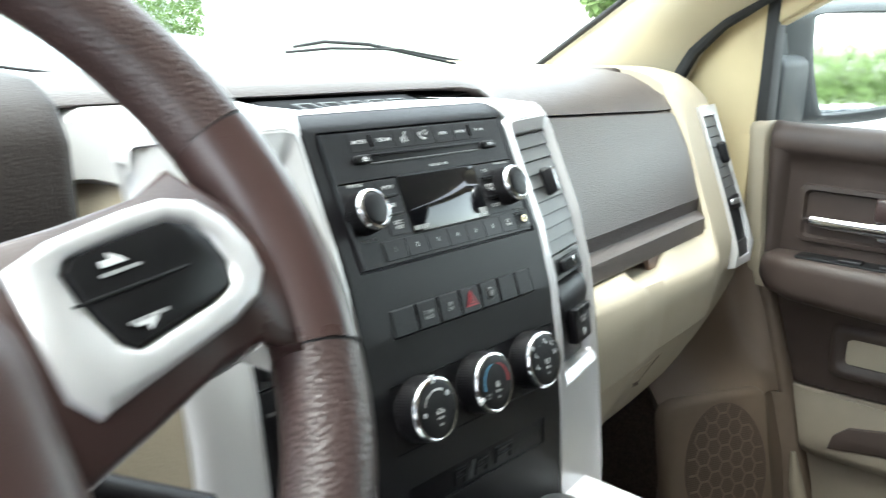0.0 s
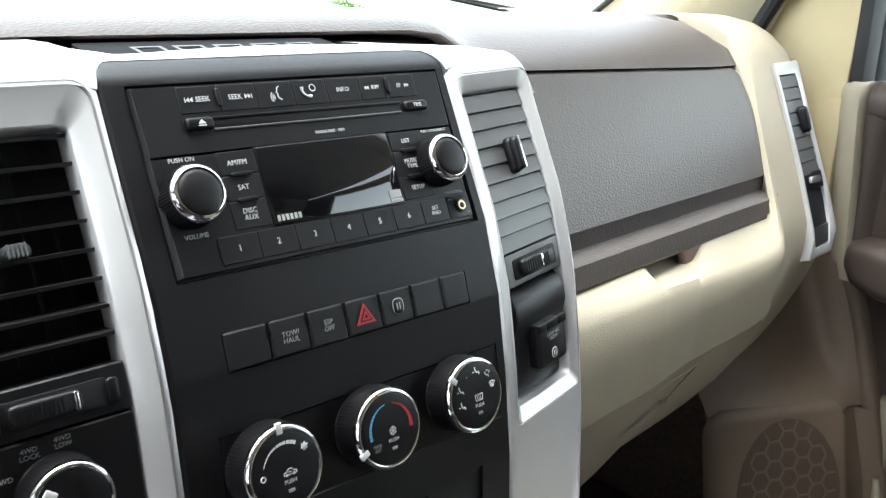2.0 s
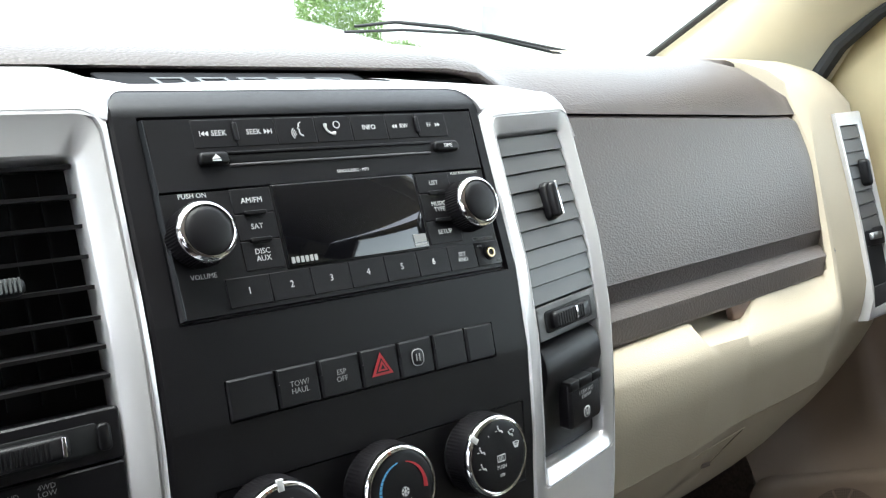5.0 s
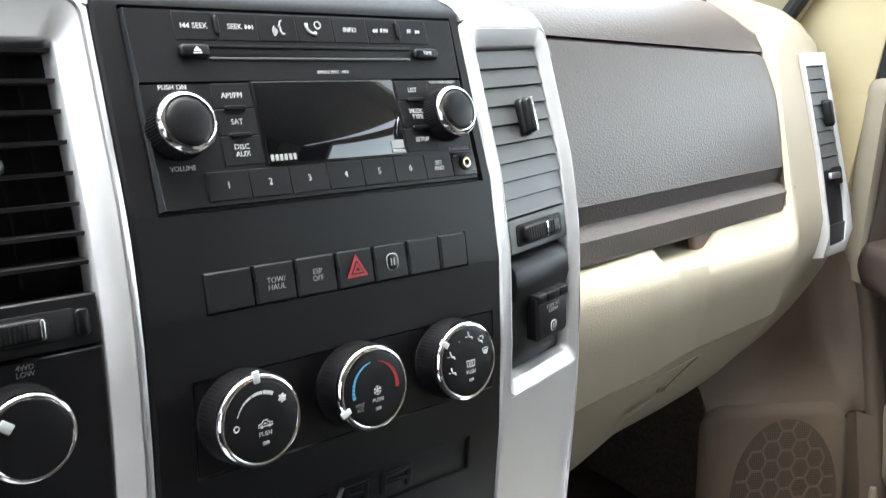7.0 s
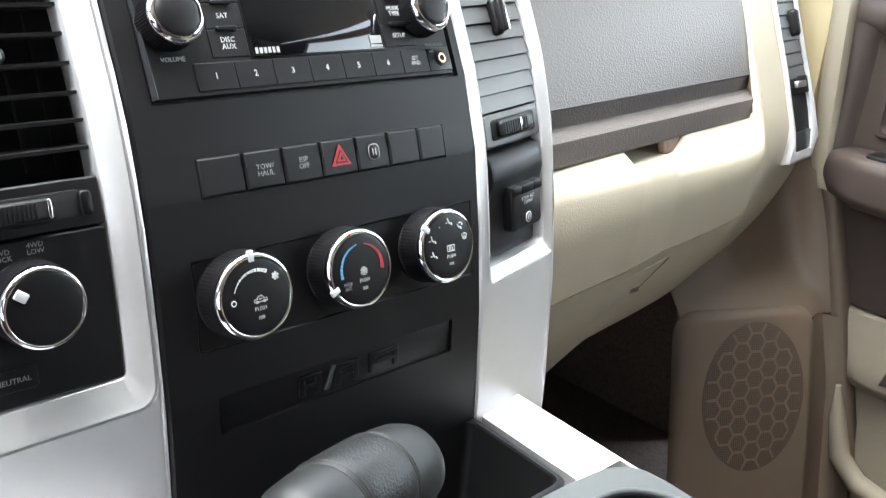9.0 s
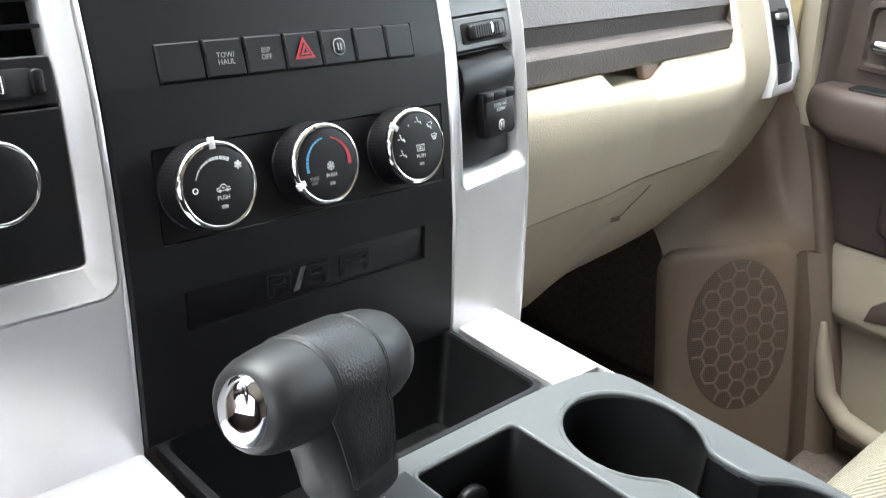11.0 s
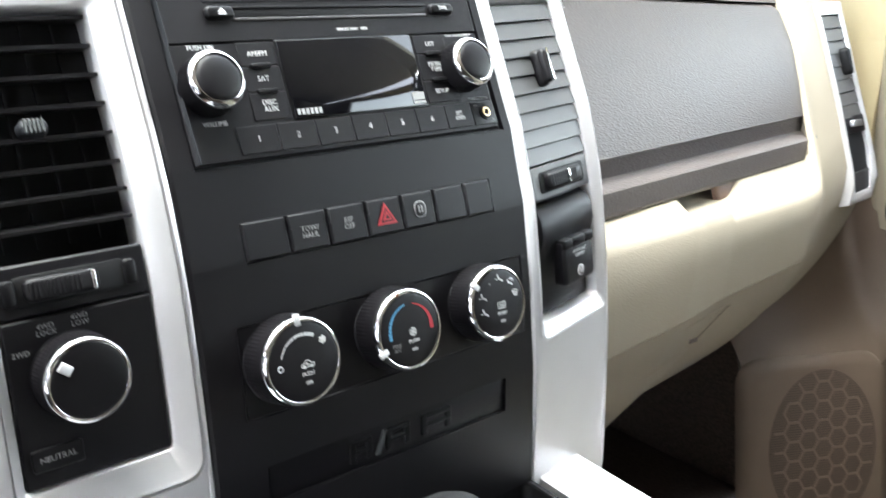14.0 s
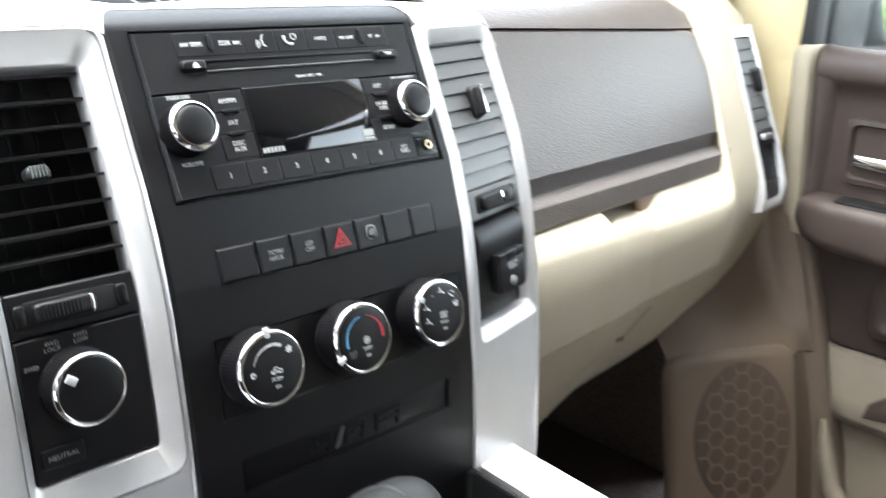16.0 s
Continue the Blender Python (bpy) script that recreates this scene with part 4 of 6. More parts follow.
# left opening: vent, slider, drive mode knob
part("left_well", skin([[on(x, z, -.018) for x, z in rrect(-.203, -.1355, 1.464, 1.665, .004, 3, 12)]], False, True), DARK, stack)
lv = thing("air_vent", (-.17, .0, 1.56), "black louvred center vent with horizontal blades", "air vent")
for i in range(8):
    z = 1.6605 - .0122 * i
    lo = [on(-.2005, z, -.0060), on(-.1357, z, -.0060), on(-.1357, z + .002, -.0175), on(-.2005, z + .002, -.0175)]
    part("slat", skin([lo, [p + Vector((0, 0, -.0019)) for p in lo]], True, True), VANE, lv, smooth=0)
for i in range(4):
    x = -.190 + .0140 * i
    part("fin", skin([[on(x, z, -.0179), on(x + .0012, z, -.0179), on(x + .0012, z, -.0160), on(x, z, -.0160)] for z in np.linspace(1.567, 1.660, 10)], True, True), DARK, lv, smooth=0)
m = seat_at(-.1715, 1.614, -.005)
part("tab", xf(slab(-.0062, .0062, -.0036, .0036, .007, .003, .002), m), GATE, lv, "grey vent direction tab")
for k in range(5):
    part("tab_rib", xf(slab(-.0042 + .0018 * k, -.0032 + .0018 * k, -.0028, .0034, .0078, .0004, .0003), m), INSERT, lv, "", 0)
part("slider_panel", skin([[on(x, z, o) for x, z in rrect(-.2008 + i, -.1356 - i, 1.5405 + i, 1.5620 - i, .001, 2, 2)] for i, o in ((0, -.018), (0, -.0040), (.0008, -.0032))], False, True), BLACK, lv)
m = seat_at(-.173, 1.551, -.0032)
part("slider_slot", xf(slab(-.0205, .0275, -.0066, .0066, .0006, .002, .0003), m), DARK, lv)
for sx in (-1, 1):
    part("slot_end", xf(slab(-.0030, .0030, -.0058, .0058, .0022, .002, .0010), m @ Matrix.Translation((.0035 + sx * .0260, 0, 0))), BLACK_GLOSS, lv, "", 40)
part("slider", xf(slab(-.0165, .0150, -.0050, .0050, .0042, .003, .0016), m), BLACK, lv, "black vent shutter slider")
for k in range(12):
    part("slider_rib", xf(slab(-.0150 + .0019 * k, -.0141 + .0019 * k, -.0036, .0036, .0047, .0004, .0002), m), BLACK_GLOSS, lv, "", 0)
part("slider_mark", xf(slab(.0112, .0130, -.0042, .0042, .0050, .0006, .0002), m), CHROME, lv)
ds = thing("drive_selector", (-.17, .0, 1.47), "black four-wheel-drive selector panel with chrome-ringed knob", "drive selector")
part("panel", skin([[on(x, z, o) for x, z in rrect(-.2008 + i, -.1356 - i, 1.4665 + i, 1.5395 - i, .001, 2, 4)] for i, o in ((0, -.018), (0, -.0040), (.0008, -.0032))], False, True), BLACK, ds)


def dial(parent, m, r, h, name="knob", label="black knurled knob"):
    """A round knob: knurled barrel, chrome ring, flat dark face."""
    n = 144
    b = part(name, xf(lathe([(r * 1.04, 0), (r * 1.02, .001), (r * 1.0, h * .75), (r * .985, h * .80)], n, (1, 2), r * .012), m), BLACK, parent, label, 25)
    part("ring", xf(lathe([(r * .985, h * .78), (r * 1.0, h * .83), (r * .975, h * .93), (r * .93, h * .99), (r * .885, h), (r * .872, h * .985)], 64, cap0=False, cap1=False), m), CHROME, b, "chrome ring", 60)
    part("cap", xf(lathe([(r * .885, h * .96), (r * .876, h * .975), (r * .8, h * 1.0), (r * .4, h * 1.015), (r * .1, h * 1.02)], 64), m), BLACK, b, "", 60)
    return b


m4 = seat_at(-.1735, 1.5120, -.003)
k4 = dial(ds, m4, .0188, .0165)
part("pointer", xf(slab(-.0148, -.0092, -.0022, .0022, .0010, .0006, .0003), m4 @ Matrix.Translation((0, 0, .0166)) @ Euler((0, 0, radians(-38))).to_matrix().to_4x4()), PRINT, k4, "pale pointer")
for txt, x, z in (("2WD", -.1945, 1.5255), ("4WD\nLOCK", -.1830, 1.5338), ("4WD\nLOW", -.1685, 1.5350)):
    lettering(txt, .0036, seat_at(x, z, -.0030), ds, DIM_PRINT)
part("neutral_button", xf(slab(-.011, .011, -.005, .005, .0010, .0015, .0004), seat_at(-.1865, 1.4790, -.0032)), BLACK_GLOSS, ds)
lettering("NEUTRAL", .0040, seat_at(-.1865, 1.4790, -.0020), ds, DIM_PRINT)

# right opening: closed vent blades, slider, power outlet
rv = thing("air_vent", (.139, .0, 1.56), "grey center vent with closed horizontal blades", "air vent")
part("well", lean(skin([[on(x, z, -.016) for x, z in rrect(.1155, .171, 1.5405, 1.664, .004, 3, 12)]], False, True)), DARK, rv)
for i in range(9):
    z0 = 1.6600 - .01075 * i
    lo = [on(.1178, z0, -.0052), on(.1688, z0, -.0052), on(.1688, z0 - .0100, -.0036), on(.1178, z0 - .0100, -.0036)]
    part("slat", lean(skin([lo, [p + Vector((0, .003, 0)) for p in lo]], True, True)), SLAT, rv, smooth=0)
m = seat_at(.1440, 1.6200, -.0040)
part("tab", lean(join(xf(slab(-.0038, .0038, -.0125, .0125, .006, .0036, .002), m), xf(slab(-.0026, .0026, -.0115, .0115, .0105, .0025, .002), m))), BLACK, rv, "black vent direction tab", 50)
part("tab_strip", lean(xf(slab(.0002, .0018, -.0110, .0110, .0112, .0007, .0003), m)), CHROME, rv, "chrome strip on the tab")
part("slider_panel", lean(skin([[on(x, z, o) for x, z in rrect(.1178 + i, .1688 - i, 1.5420 + i, 1.5625 - i, .001, 2, 2)] for i, o in ((0, -.018), (0, -.0042), (.0008, -.0034))], False, True)), SLAT, rv)
m = seat_at(.1430, 1.5525, -.0034)
part("slider_slot", lean(xf(slab(-.0195, .0205, -.0068, .0068, .0008, .002, .0003), m)), DARK, rv)
part("slider", lean(xf(slab(-.0155, .0150, -.0056, .0056, .0054, .003, .002), m)), BLACK, rv, "black vent shutter slider")
for k in range(11):
    part("slider_rib", lean(xf(slab(-.0130 + .0021 * k, -.0120 + .0021 * k, -.0040, .0040, .0060, .0004, .0002), m)), BLACK_GLOSS, rv, "", 0)
part("slider_mark", lean(xf(slab(.0012, .0028, -.0044, .0044, .0066, .0006, .0002), m)), CHROME, rv)
po = thing("power_outlet", (.139, .0, 1.47), "black power outlet with closed flip cover", "power outlet")
part("panel", lean(skin([[on(x, z, o) for x, z in rrect(.1178 + i, .1688 - i, 1.4650 + i, 1.5410 - i, .002, 3, 10)] for i, o in ((0, -.020), (0, -.0120), (.0008, -.0112))], False, True)), BLACK_GLOSS, po, "", 40)
hump = []
for z, o in ((1.5395, -.010), (1.536, -.0035), (1.529, .0000), (1.520, .0008), (1.508, -.003), (1.497, -.0075), (1.486, -.0105), (1.478, -.0112), (1.467, -.0114)):
    hump.append([on(.1182, z, -.0115), on(.1188, z, o - .0008), on(.1205, z, o), on(.1645, z, o), on(.1662, z, o - .0008), on(.1672, z, -.0115)])
part("mount", lean(skin(hump, closed=False)), BLACK, po, "", 50)
m = seat_at(.1400, 1.5025, -.004)
part("cover", lean(xf(slab(-.0095, .0185, -.0190, .0115, .0095, .003, .002), m)), BLACK, po, "black flip cover", 40)
for x0, x1 in ((-.0090, -.0014), (-.0012, .0102), (.0104, .0182)):
    part("hinge", lean(xf(slab(x0, x1, .0055, .0116, .0104, .0006, .0006), m)), BLACK_GLOSS, po, "glossy cover hinge", 40)
lettering("115V AC\n150W", .0038, m @ Matrix.Translation((.0048, .0005, .0096)), po, PRINT, warp=lean)
part("outlet_symbol", lean(xf(slab(.0022, .0074, -.0152, -.0080, .0099, .0024, .0001), m)), PRINT, po, "printed outlet symbol")
part("symbol_field", lean(xf(slab(.0028, .0068, -.0146, -.0086, .01005, .0019, .0001), m)), BLACK, po)
bars([(.0037, .0043, -.0135, -.0097), (.0053, .0059, -.0135, -.0097)], .0103, m, po, PRINT, warp=lean)

# switch bank
sb = thing("switch_bank", (-.004, .0, 1.543), "row of seven black dash switches with white legends", "switch bank")
XS = [-.0872, -.0614, -.0376, -.0130, .0112, .0346, .0580, .0792]
for i in range(7):
    mm = seat_at((XS[i] + XS[i + 1]) / 2, 1.5532, -.004)
    hw = (XS[i + 1] - XS[i]) / 2 - .0004
    part("switch", xf(slab(-hw, hw, -.0098, .0098, .0048, .0012, .0012), mm), BLACK, sb, smooth=25)
    if 0 < i < 6:
        part("ridge", xf(slab(-hw - .0007, -hw + .0006, .0020, .0096, .0060, .0006, .0004), mm), BLACK_GLOSS, sb)
    t = mm @ Matrix.Translation((0, 0, .0053))
    if i == 1:
        lettering("TOW/\nHAUL", .0043, t @ Matrix.Translation((0, -.0005, 0)), sb, DIM_PRINT)
    elif i == 2:
        lettering("ESP\nOFF", .0043, t @ Matrix.Translation((0, 0, 0)), sb, DIM_PRINT)
    elif i == 3:
        tri = lambda s, dz: skin([[(s * math.cos(radians(a)), s * math.sin(radians(a)) - .0008, dz) for a in (90, 210, 330)], [(s * math.cos(radians(a)), s * math.sin(radians(a)) - .0008, dz + .0002) for a in (90, 210, 330)]], True, True)
        part("hazard_mark", xf(tri(.0078, 0.0), t), RED, sb, "red hazard triangle", 0)
        part("hazard_inner", xf(tri(.0050, .0003), t), BLACK, sb, "", 0)
        part("hazard_core", xf(tri(.0036, .0006), t), RED, sb, "", 0)
        part("hazard_centre", xf(tri(.0016, .0009), t), BLACK, sb, "", 0)
    elif i == 4:
        part("outlet_symbol", xf(slab(-.0040, .0040, -.0046, .0046, .0002, .0030, .00005), t), DIM_PRINT, sb)
        part("symbol_field", xf(slab(-.0034, .0034, -.0040, .0040, .0004, .0025, .00005), t), BLACK, sb)
        bars([(-.0014, -.0006, -.0020, .0020), (.0006, .0014, -.0020, .0020)], .0006, t, sb, DIM_PRINT)

# climate controls
cc = thing("climate_control", (-.006, .0, 1.47), "three chrome-ringed climate dials on a black strip", "climate control")
part("plate", skin([[on(x, z, o) for x, z in rrect(-.0968 + i, .0978 - i, 1.4672 + i, 1.5138 - i, .003, 3, 4)] for i, o in ((0, -.0010), (.0003, -.0005))], False, True), BLACK, cc)
for i, x in enumerate((-.0730, -.0062, .0600)):
    mm = seat_at(x, 1.4936, -.0005) @ Euler((radians(-5), 0, 0)).to_matrix().to_4x4()
    kn = dial(cc, mm, .0226, .0190, "dial", ("black fan dial with a white scale", "black temperature dial with a blue and red scale", "black air mode dial with white marks")[i])
    t = mm @ Matrix.Translation((0, 0, .01935))
    ang = {0: 92, 1: 205, 2: 142}[i]
    part("pointer", xf(slab(.0180, .0238, -.0017, .0017, .0016, .0005, .0003), mm @ Matrix.Translation((0, 0, .0176)) @ Euler((0, 0, radians(ang))).to_matrix().to_4x4()), PRINT, kn, "pale pointer")
    lettering("PUSH", .0033, t @ Matrix.Translation((.001, -.0062, 0)), kn, PRINT)
    part("indicator", xf(slab(-.0010, .0026, -.0115, -.0098, .0002, .0003, .00005), t), DIM_PRINT, kn)
    arc = lambda a, b, r0, r1: [(r0 * math.cos(radians(a)), r0 * math.sin(radians(a))), (r1 * math.cos(radians(a)), r1 * math.sin(radians(a))), (r1 * math.cos(radians(b)), r1 * math.sin(radians(b))), (r0 * math.cos(radians(b)), r0 * math.sin(radians(b)))]
    if i == 0:
        for k in range(12):
            q = arc(160 - 8.5 * k, (152.6 if k % 3 < 2 else 153.6) - 8.5 * k, .0133 - .00006 * k, .0137 + .00008 * k)
            part("scale_bar", xf(prism(q, 'z', 0, .0002), t), PRINT, kn, smooth=0)
        part("off_mark", xf(tube([(-.0138 + .0013 * math.cos(a), -.0005 + .0013 * math.sin(a), .0001) for a in np.linspace(0, 6.0, 14)], .0003, 4, True), t), PRINT, kn)
        for k in range(3):
            part("fan_mark", xf(slab(-.0022, .0022, -.0006, .0006, .0002, .0005, .00005), t @ Matrix.Translation((.0115, .0085, 0)) @ Euler((0, 0, radians(60 * k + 20))).to_matrix().to_4x4()), PRINT, kn)
        ct = t @ Matrix.Translation((.0012, -.0022, 0))
        part("recirculation_mark", xf(tube([(x_, y_, .0001) for x_, y_ in ((-.0036, -.0004), (-.0034, .0008), (-.0020, .0010), (-.0008, .0024), (.0012, .0024), (.0022, .0010), (.0038, .0008), (.0040, -.0004))], .00028, 4, True), ct), PRINT, kn)
        for wx in (-.0019, .0023):
            part("recirculation_mark", xf(lathe([(.0008, .0001), (.0007, .0003)], 12), ct @ Matrix.Translation((wx, -.0005, 0))), PRINT, kn)
        part("recirculation_mark", xf(tube([(.0010, .0008, .0002), (-.0008, .0008, .0002), (-.0002, .0013, .0002)], .00025, 4), ct), PRINT, kn)
    elif i == 1:
        for k in range(11):
            part("scale_bar", xf(prism(arc(192 - 8.6 * k, 184.8 - 8.6 * k, .0132 + .00008 * k, .0150 - .00004 * k), 'z', 0, .0002), t), BLUE, kn, smooth=0)
        bm = bmesh.new()
        for k in range(10):
            q = arc(78 - 8.6 * k, 78 - 8.6 * (k + 1), .0138 - .0001 * k, .0144 + .00010 * k)
            skin([[(x_, y_, 0) for x_, y_ in q], [(x_, y_, .0002) for x_, y_ in q]], True, True, bm=bm)
        part("warm_scale", xf(bm, t), RED, kn, "red warm scale", 0)
        lettering("MAX\nA/C", .0030, t @ Matrix.Translation((-.0105, -.0078, 0)), kn, DIM_PRINT)
        for k in range(3):
            fl = t @ Matrix.Translation((.001, -.0012, 0)) @ Euler((0, 0, radians(60 * k + 30))).to_matrix().to_4x4()
            part("snow_mark", xf(slab(-.0024, .0024, -.00022, .00022, .0002, .0002, .00005), fl), PRINT, kn)
            for e in (-1, 1):
                part("snow_mark", xf(prism([(e * .0012, 0), (e * .0021, .0009), (e * .0024, .0007), (e * .0017, 0), (e * .0024, -.0007), (e * .0021, -.0009)], 'z', 0, .0002), fl), PRINT, kn, smooth=0)
        part("lamp", xf(slab(-.0026, -.0008, -.0010, .0010, .0008, .0003, .0002), mm @ Matrix.Translation((-.004, .0198, .0182))), AMBER, kn, "amber lamp")
    else:
        for k, a in enumerate((200, 160, 120, 82, 46, 12)):
            gm = t @ Matrix.Translation((.0132 * math.cos(radians(a)), .0132 * math.sin(radians(a)) + .001, 0))
            if k in (0, 1, 3):
                part("mode_mark", xf(tube([(-.0011, .0013, .0001), (-.0002, -.0006, .0001), (.0013, -.0006, .0001), (.0018, -.0019, .0001)], .00042, 5), gm), PRINT, kn)
                part("mode_mark", xf(lathe([(.00055, .0001), (.00045, .0003)], 10), gm @ Matrix.Translation((-.0013, .0022, 0))), PRINT, kn)
                part("mode_mark", xf(slab(-.0034, -.0017, -.0004, .0001, .0002, .0002, .00005), gm), PRINT, kn)
            elif k == 4:
                part("mode_mark", xf(tube([(-.0011, .0013, .0001), (-.0002, -.0006, .0001), (.0013, -.0006, .0001), (.0018, -.0019, .0001)], .00042, 5), gm), PRINT, kn)
                part("mode_mark", xf(tube([(.0000, .0018, .0001), (.0018, .0022, .0001), (.0030, .0012, .0001), (.0022, .0003, .0001)], .00028, 4), gm), PRINT, kn)
            elif k == 5:
                part("mode_mark", xf(tube([(-.0022, .0012, .0001), (0, .0018, .0001), (.0022, .0012, .0001), (.0012, -.0012, .0001), (-.0012, -.0012, .0001)], .00028, 4, True), gm), PRINT, kn)
                for e in (-.0009, 0, .0009):
                    part("mode_mark", xf(slab(e - .0002, e + .0002, -.0020, .0008, .0002, .0001, .00005), gm), PRINT, kn)
            else:
                part("mode_mark", xf(lathe([(.0005, .0001), (.0004, .0003)], 10), gm), DIM_PRINT, kn)
        part("defrost_mark", xf(tube([(x_, y_, .0001) for x_, y_ in ((-.0026, -.0017), (-.0030, .0017), (.0030, .0017), (.0026, -.0017))], .0003, 4, True), t @ Matrix.Translation((.001, -.0014, 0))), PRINT, kn)
        for e in (-.0012, 0, .0012):
            part("defrost_mark", xf(slab(e - .0002, e + .0002, -.0012, .0010, .0002, .0001, .00005), t @ Matrix.Translation((.001, -.0014, 0))), PRINT, kn)
    if i == 0:
        for dx in (-.0078, -.0058):
            part("lamp", xf(slab(-.0005, .0005, -.0007, .0007, .0008, .0003, .0002), mm @ Matrix.Translation((dx, .0193 + .25 * (dx + .0068), .0182))), AMBER, kn, "amber lamp")

# lower name panel: embossed blocks
mm = seat_at(-.0044, 1.4299, -.0026)
np_ = thing("name_panel", on(-.0045, 1.42), "black panel with raised embossed blocks", "badge panel")
part("plate", xf(slab(-.0832, .0832, -.0106, .0106, .0009, .001, .0006), mm), BLACK, np_)
for x0, x1 in ((-.034, -.0185), (-.009, .0085), (.0165, .0395)):
    part("raised_block", xf(join(slab(x0, x1, .0032, .0066, .0022, .001, .0007), slab(x0, x0 + .0045, -.0066, .0066, .0022, .001, .0007), slab(x1 - .0045, x1, -.0066, .0066, .0022, .001, .0007), slab(x0, x1, -.0020, .0008, .0022, .001, .0007)), mm), BLACK_GLOSS, np_)
# grey instead of black: the slash's highlight is put into its colour
part("slash", xf(prism([(-.0165, -.0066), (-.0135, -.0066), (-.0085, .0066), (-.0110, .0066)], 'z', 0, .0024), mm), INSERT, np_, "raised slash, greyed for its highlight", 0)

# ---- radio ----
rad = thing("car_radio", on(-.004, 1.59), "black car radio with disc slot and display", "radio")
RM = seat_at(-.004, 1.633, -.003)
C = 1.1155


def rxy(x, z):
    return x + .004, (z - 1.633) * C


def rbox(x0, x1, z0, z1, d, r=.0008, bev=.0005, base=0.0):
    a, b = rxy(x0, z0), rxy(x1, z1)
    return xf(slab(a[0], b[0], a[1], b[1], d, r, bev, base), RM)


def rpt(x, z, o):
    a = rxy(x, z)
    return RM @ Matrix.Translation((a[0], a[1], o))


T0 = .0045
part("faceplate", xf(polyslab([rxy(-.1040, 1.5903), rxy(.0938, 1.5903), rxy(.0962, 1.6435), rxy(-.1037, 1.6435)], T0, .0012), RM), BLACK, rad, "black lower radio face", 20)
part("upper_faceplate", xf(polyslab([rxy(-.1037, 1.6440), rxy(.0962, 1.6440), rxy(.0976, 1.6756), rxy(-.1035, 1.6756)], T0 + .0003, .0012), RM), BLACK, rad, "black upper radio face", 20)
# greyer than the face: the window's sheen on this edge is in its colour
part("side_edge", xf(skin([[(*rxy(x0, z), .0002), (*rxy(x1, z), o), (*rxy(x1 + .0006, z), o - .0002)] for z, x0, x1, o in ((1.5910, -.1047, -.1018, .0054), (1.6200, -.1047, -.1024, .0054), (1.6425, -.1047, -.1032, .0054), (1.6450, -.1046, -.1026, .0056), (1.6600, -.1046, -.1031, .0056), (1.6752, -.1045, -.1036, .0056))], closed=False), RM), GATE, rad, "slanted side of the radio face, greyed for sheen", 20)
tops = [-.0802, -.0578, -.0350, -.0119, .0106, .0337, .0545, .0765]
for i in range(7):
    part("button", rbox(tops[i] + .0002, tops[i + 1] - .0002, 1.6622, 1.6747, T0 + .0006, .0006, .0003), BLACK, rad, smooth=25)
for x in (-.0578, .0545):
    part("button_rib", rbox(x - .0012, x + .0012, 1.6645, 1.6730, T0 + .0020, .0010, .0004), BLACK, rad, smooth=25)


def arrows(x, z, o, d, s=.0012):
    bm = bmesh.new()
    for k in (0, 1):
        q = [(d * (-s * .9) + d * s * 1.5 * k, s), (d * (-s * .9) + d * s * 1.5 * k, -s), (d * s * .5 + d * s * 1.5 * k, 0)]
        skin([[(a, b, 0) for a, b in q], [(a, b, .0002) for a, b in q]], True, True, bm=bm)
    if s > .00125:
        q = [(d * s * 2.2, s), (d * s * 2.2, -s), (d * s * 2.5, -s), (d * s * 2.5, s)]
        skin([[(a, b, 0) for a, b in q], [(a, b, .0002) for a, b in q]], True, True, bm=bm)
    part("arrow_mark", xf(bm, rpt(x, z, o)), PRINT, rad, smooth=0)


o = T0 + .0007
lettering("SEEK", .0043, rpt(-.0665, 1.6685, o), rad)
arrows(-.0733, 1.6685, o, -1, .0013)
lettering("SEEK", .0043, rpt(-.0478, 1.6685, o), rad)
arrows(-.0410, 1.6685, o, 1, .0013)
lettering("INFO", .0043, rpt(.0218, 1.6685, o), rad)
lettering("RW", .0040, rpt(.0455, 1.6685, o), rad)
arrows(.0395, 1.6685, o, -1, .0012)
lettering("FF", .0040, rpt(.0635, 1.6685, o), rad)
arrows(.0690, 1.6685, o, 1, .0012)
for r0 in (.0012, .0023, .0034):
    part("voice_mark", xf(tube([(.0002 - r0 * math.cos(radians(a)), r0 * math.sin(radians(a)) - .0016, .0001) for a in np.linspace(-50, 50, 7)], .00026, 4), rpt(-.0232, 1.6685, o)), PRINT, rad)
profile = [(.0030, .0042), (.0016, .0034), (.0013, .0018), (.0005, .0009), (.0015, .0003), (.0012, -.0010), (.0017, -.0024), (.0034, -.0032)]
part("voice_mark", xf(tube([(x, y, .0001) for x, y in profile], .00038, 4), rpt(-.0232, 1.6685, o)), PRINT, rad)
ph = [(.0042 * math.cos(radians(a)) - .0005, .0042 * math.sin(radians(a)) + .0016) for a in np.linspace(165, 285, 9)]
part("phone_mark", xf(tube([(x, y, .0002) for x, y in ph], [.0011, .0010, .0006, .0006, .0006, .0006, .0006, .0010, .0011], 6), rpt(-.0012, 1.6685, o)), PRINT, rad)
part("phone_mark", xf(tube([(.0018 + .0019 * math.cos(a), .0016 + .0019 * math.sin(a), .0001) for a in np.linspace(0, 6.0, 14)], .0003, 4, True), rpt(-.0005, 1.6690, o)), PRINT, rad)
# disc slot
part("slot", rbox(-.0645, .0610, 1.6548, 1.6585, T0 + .0006, .0004, .0002), DARK, rad, "dark disc slot")
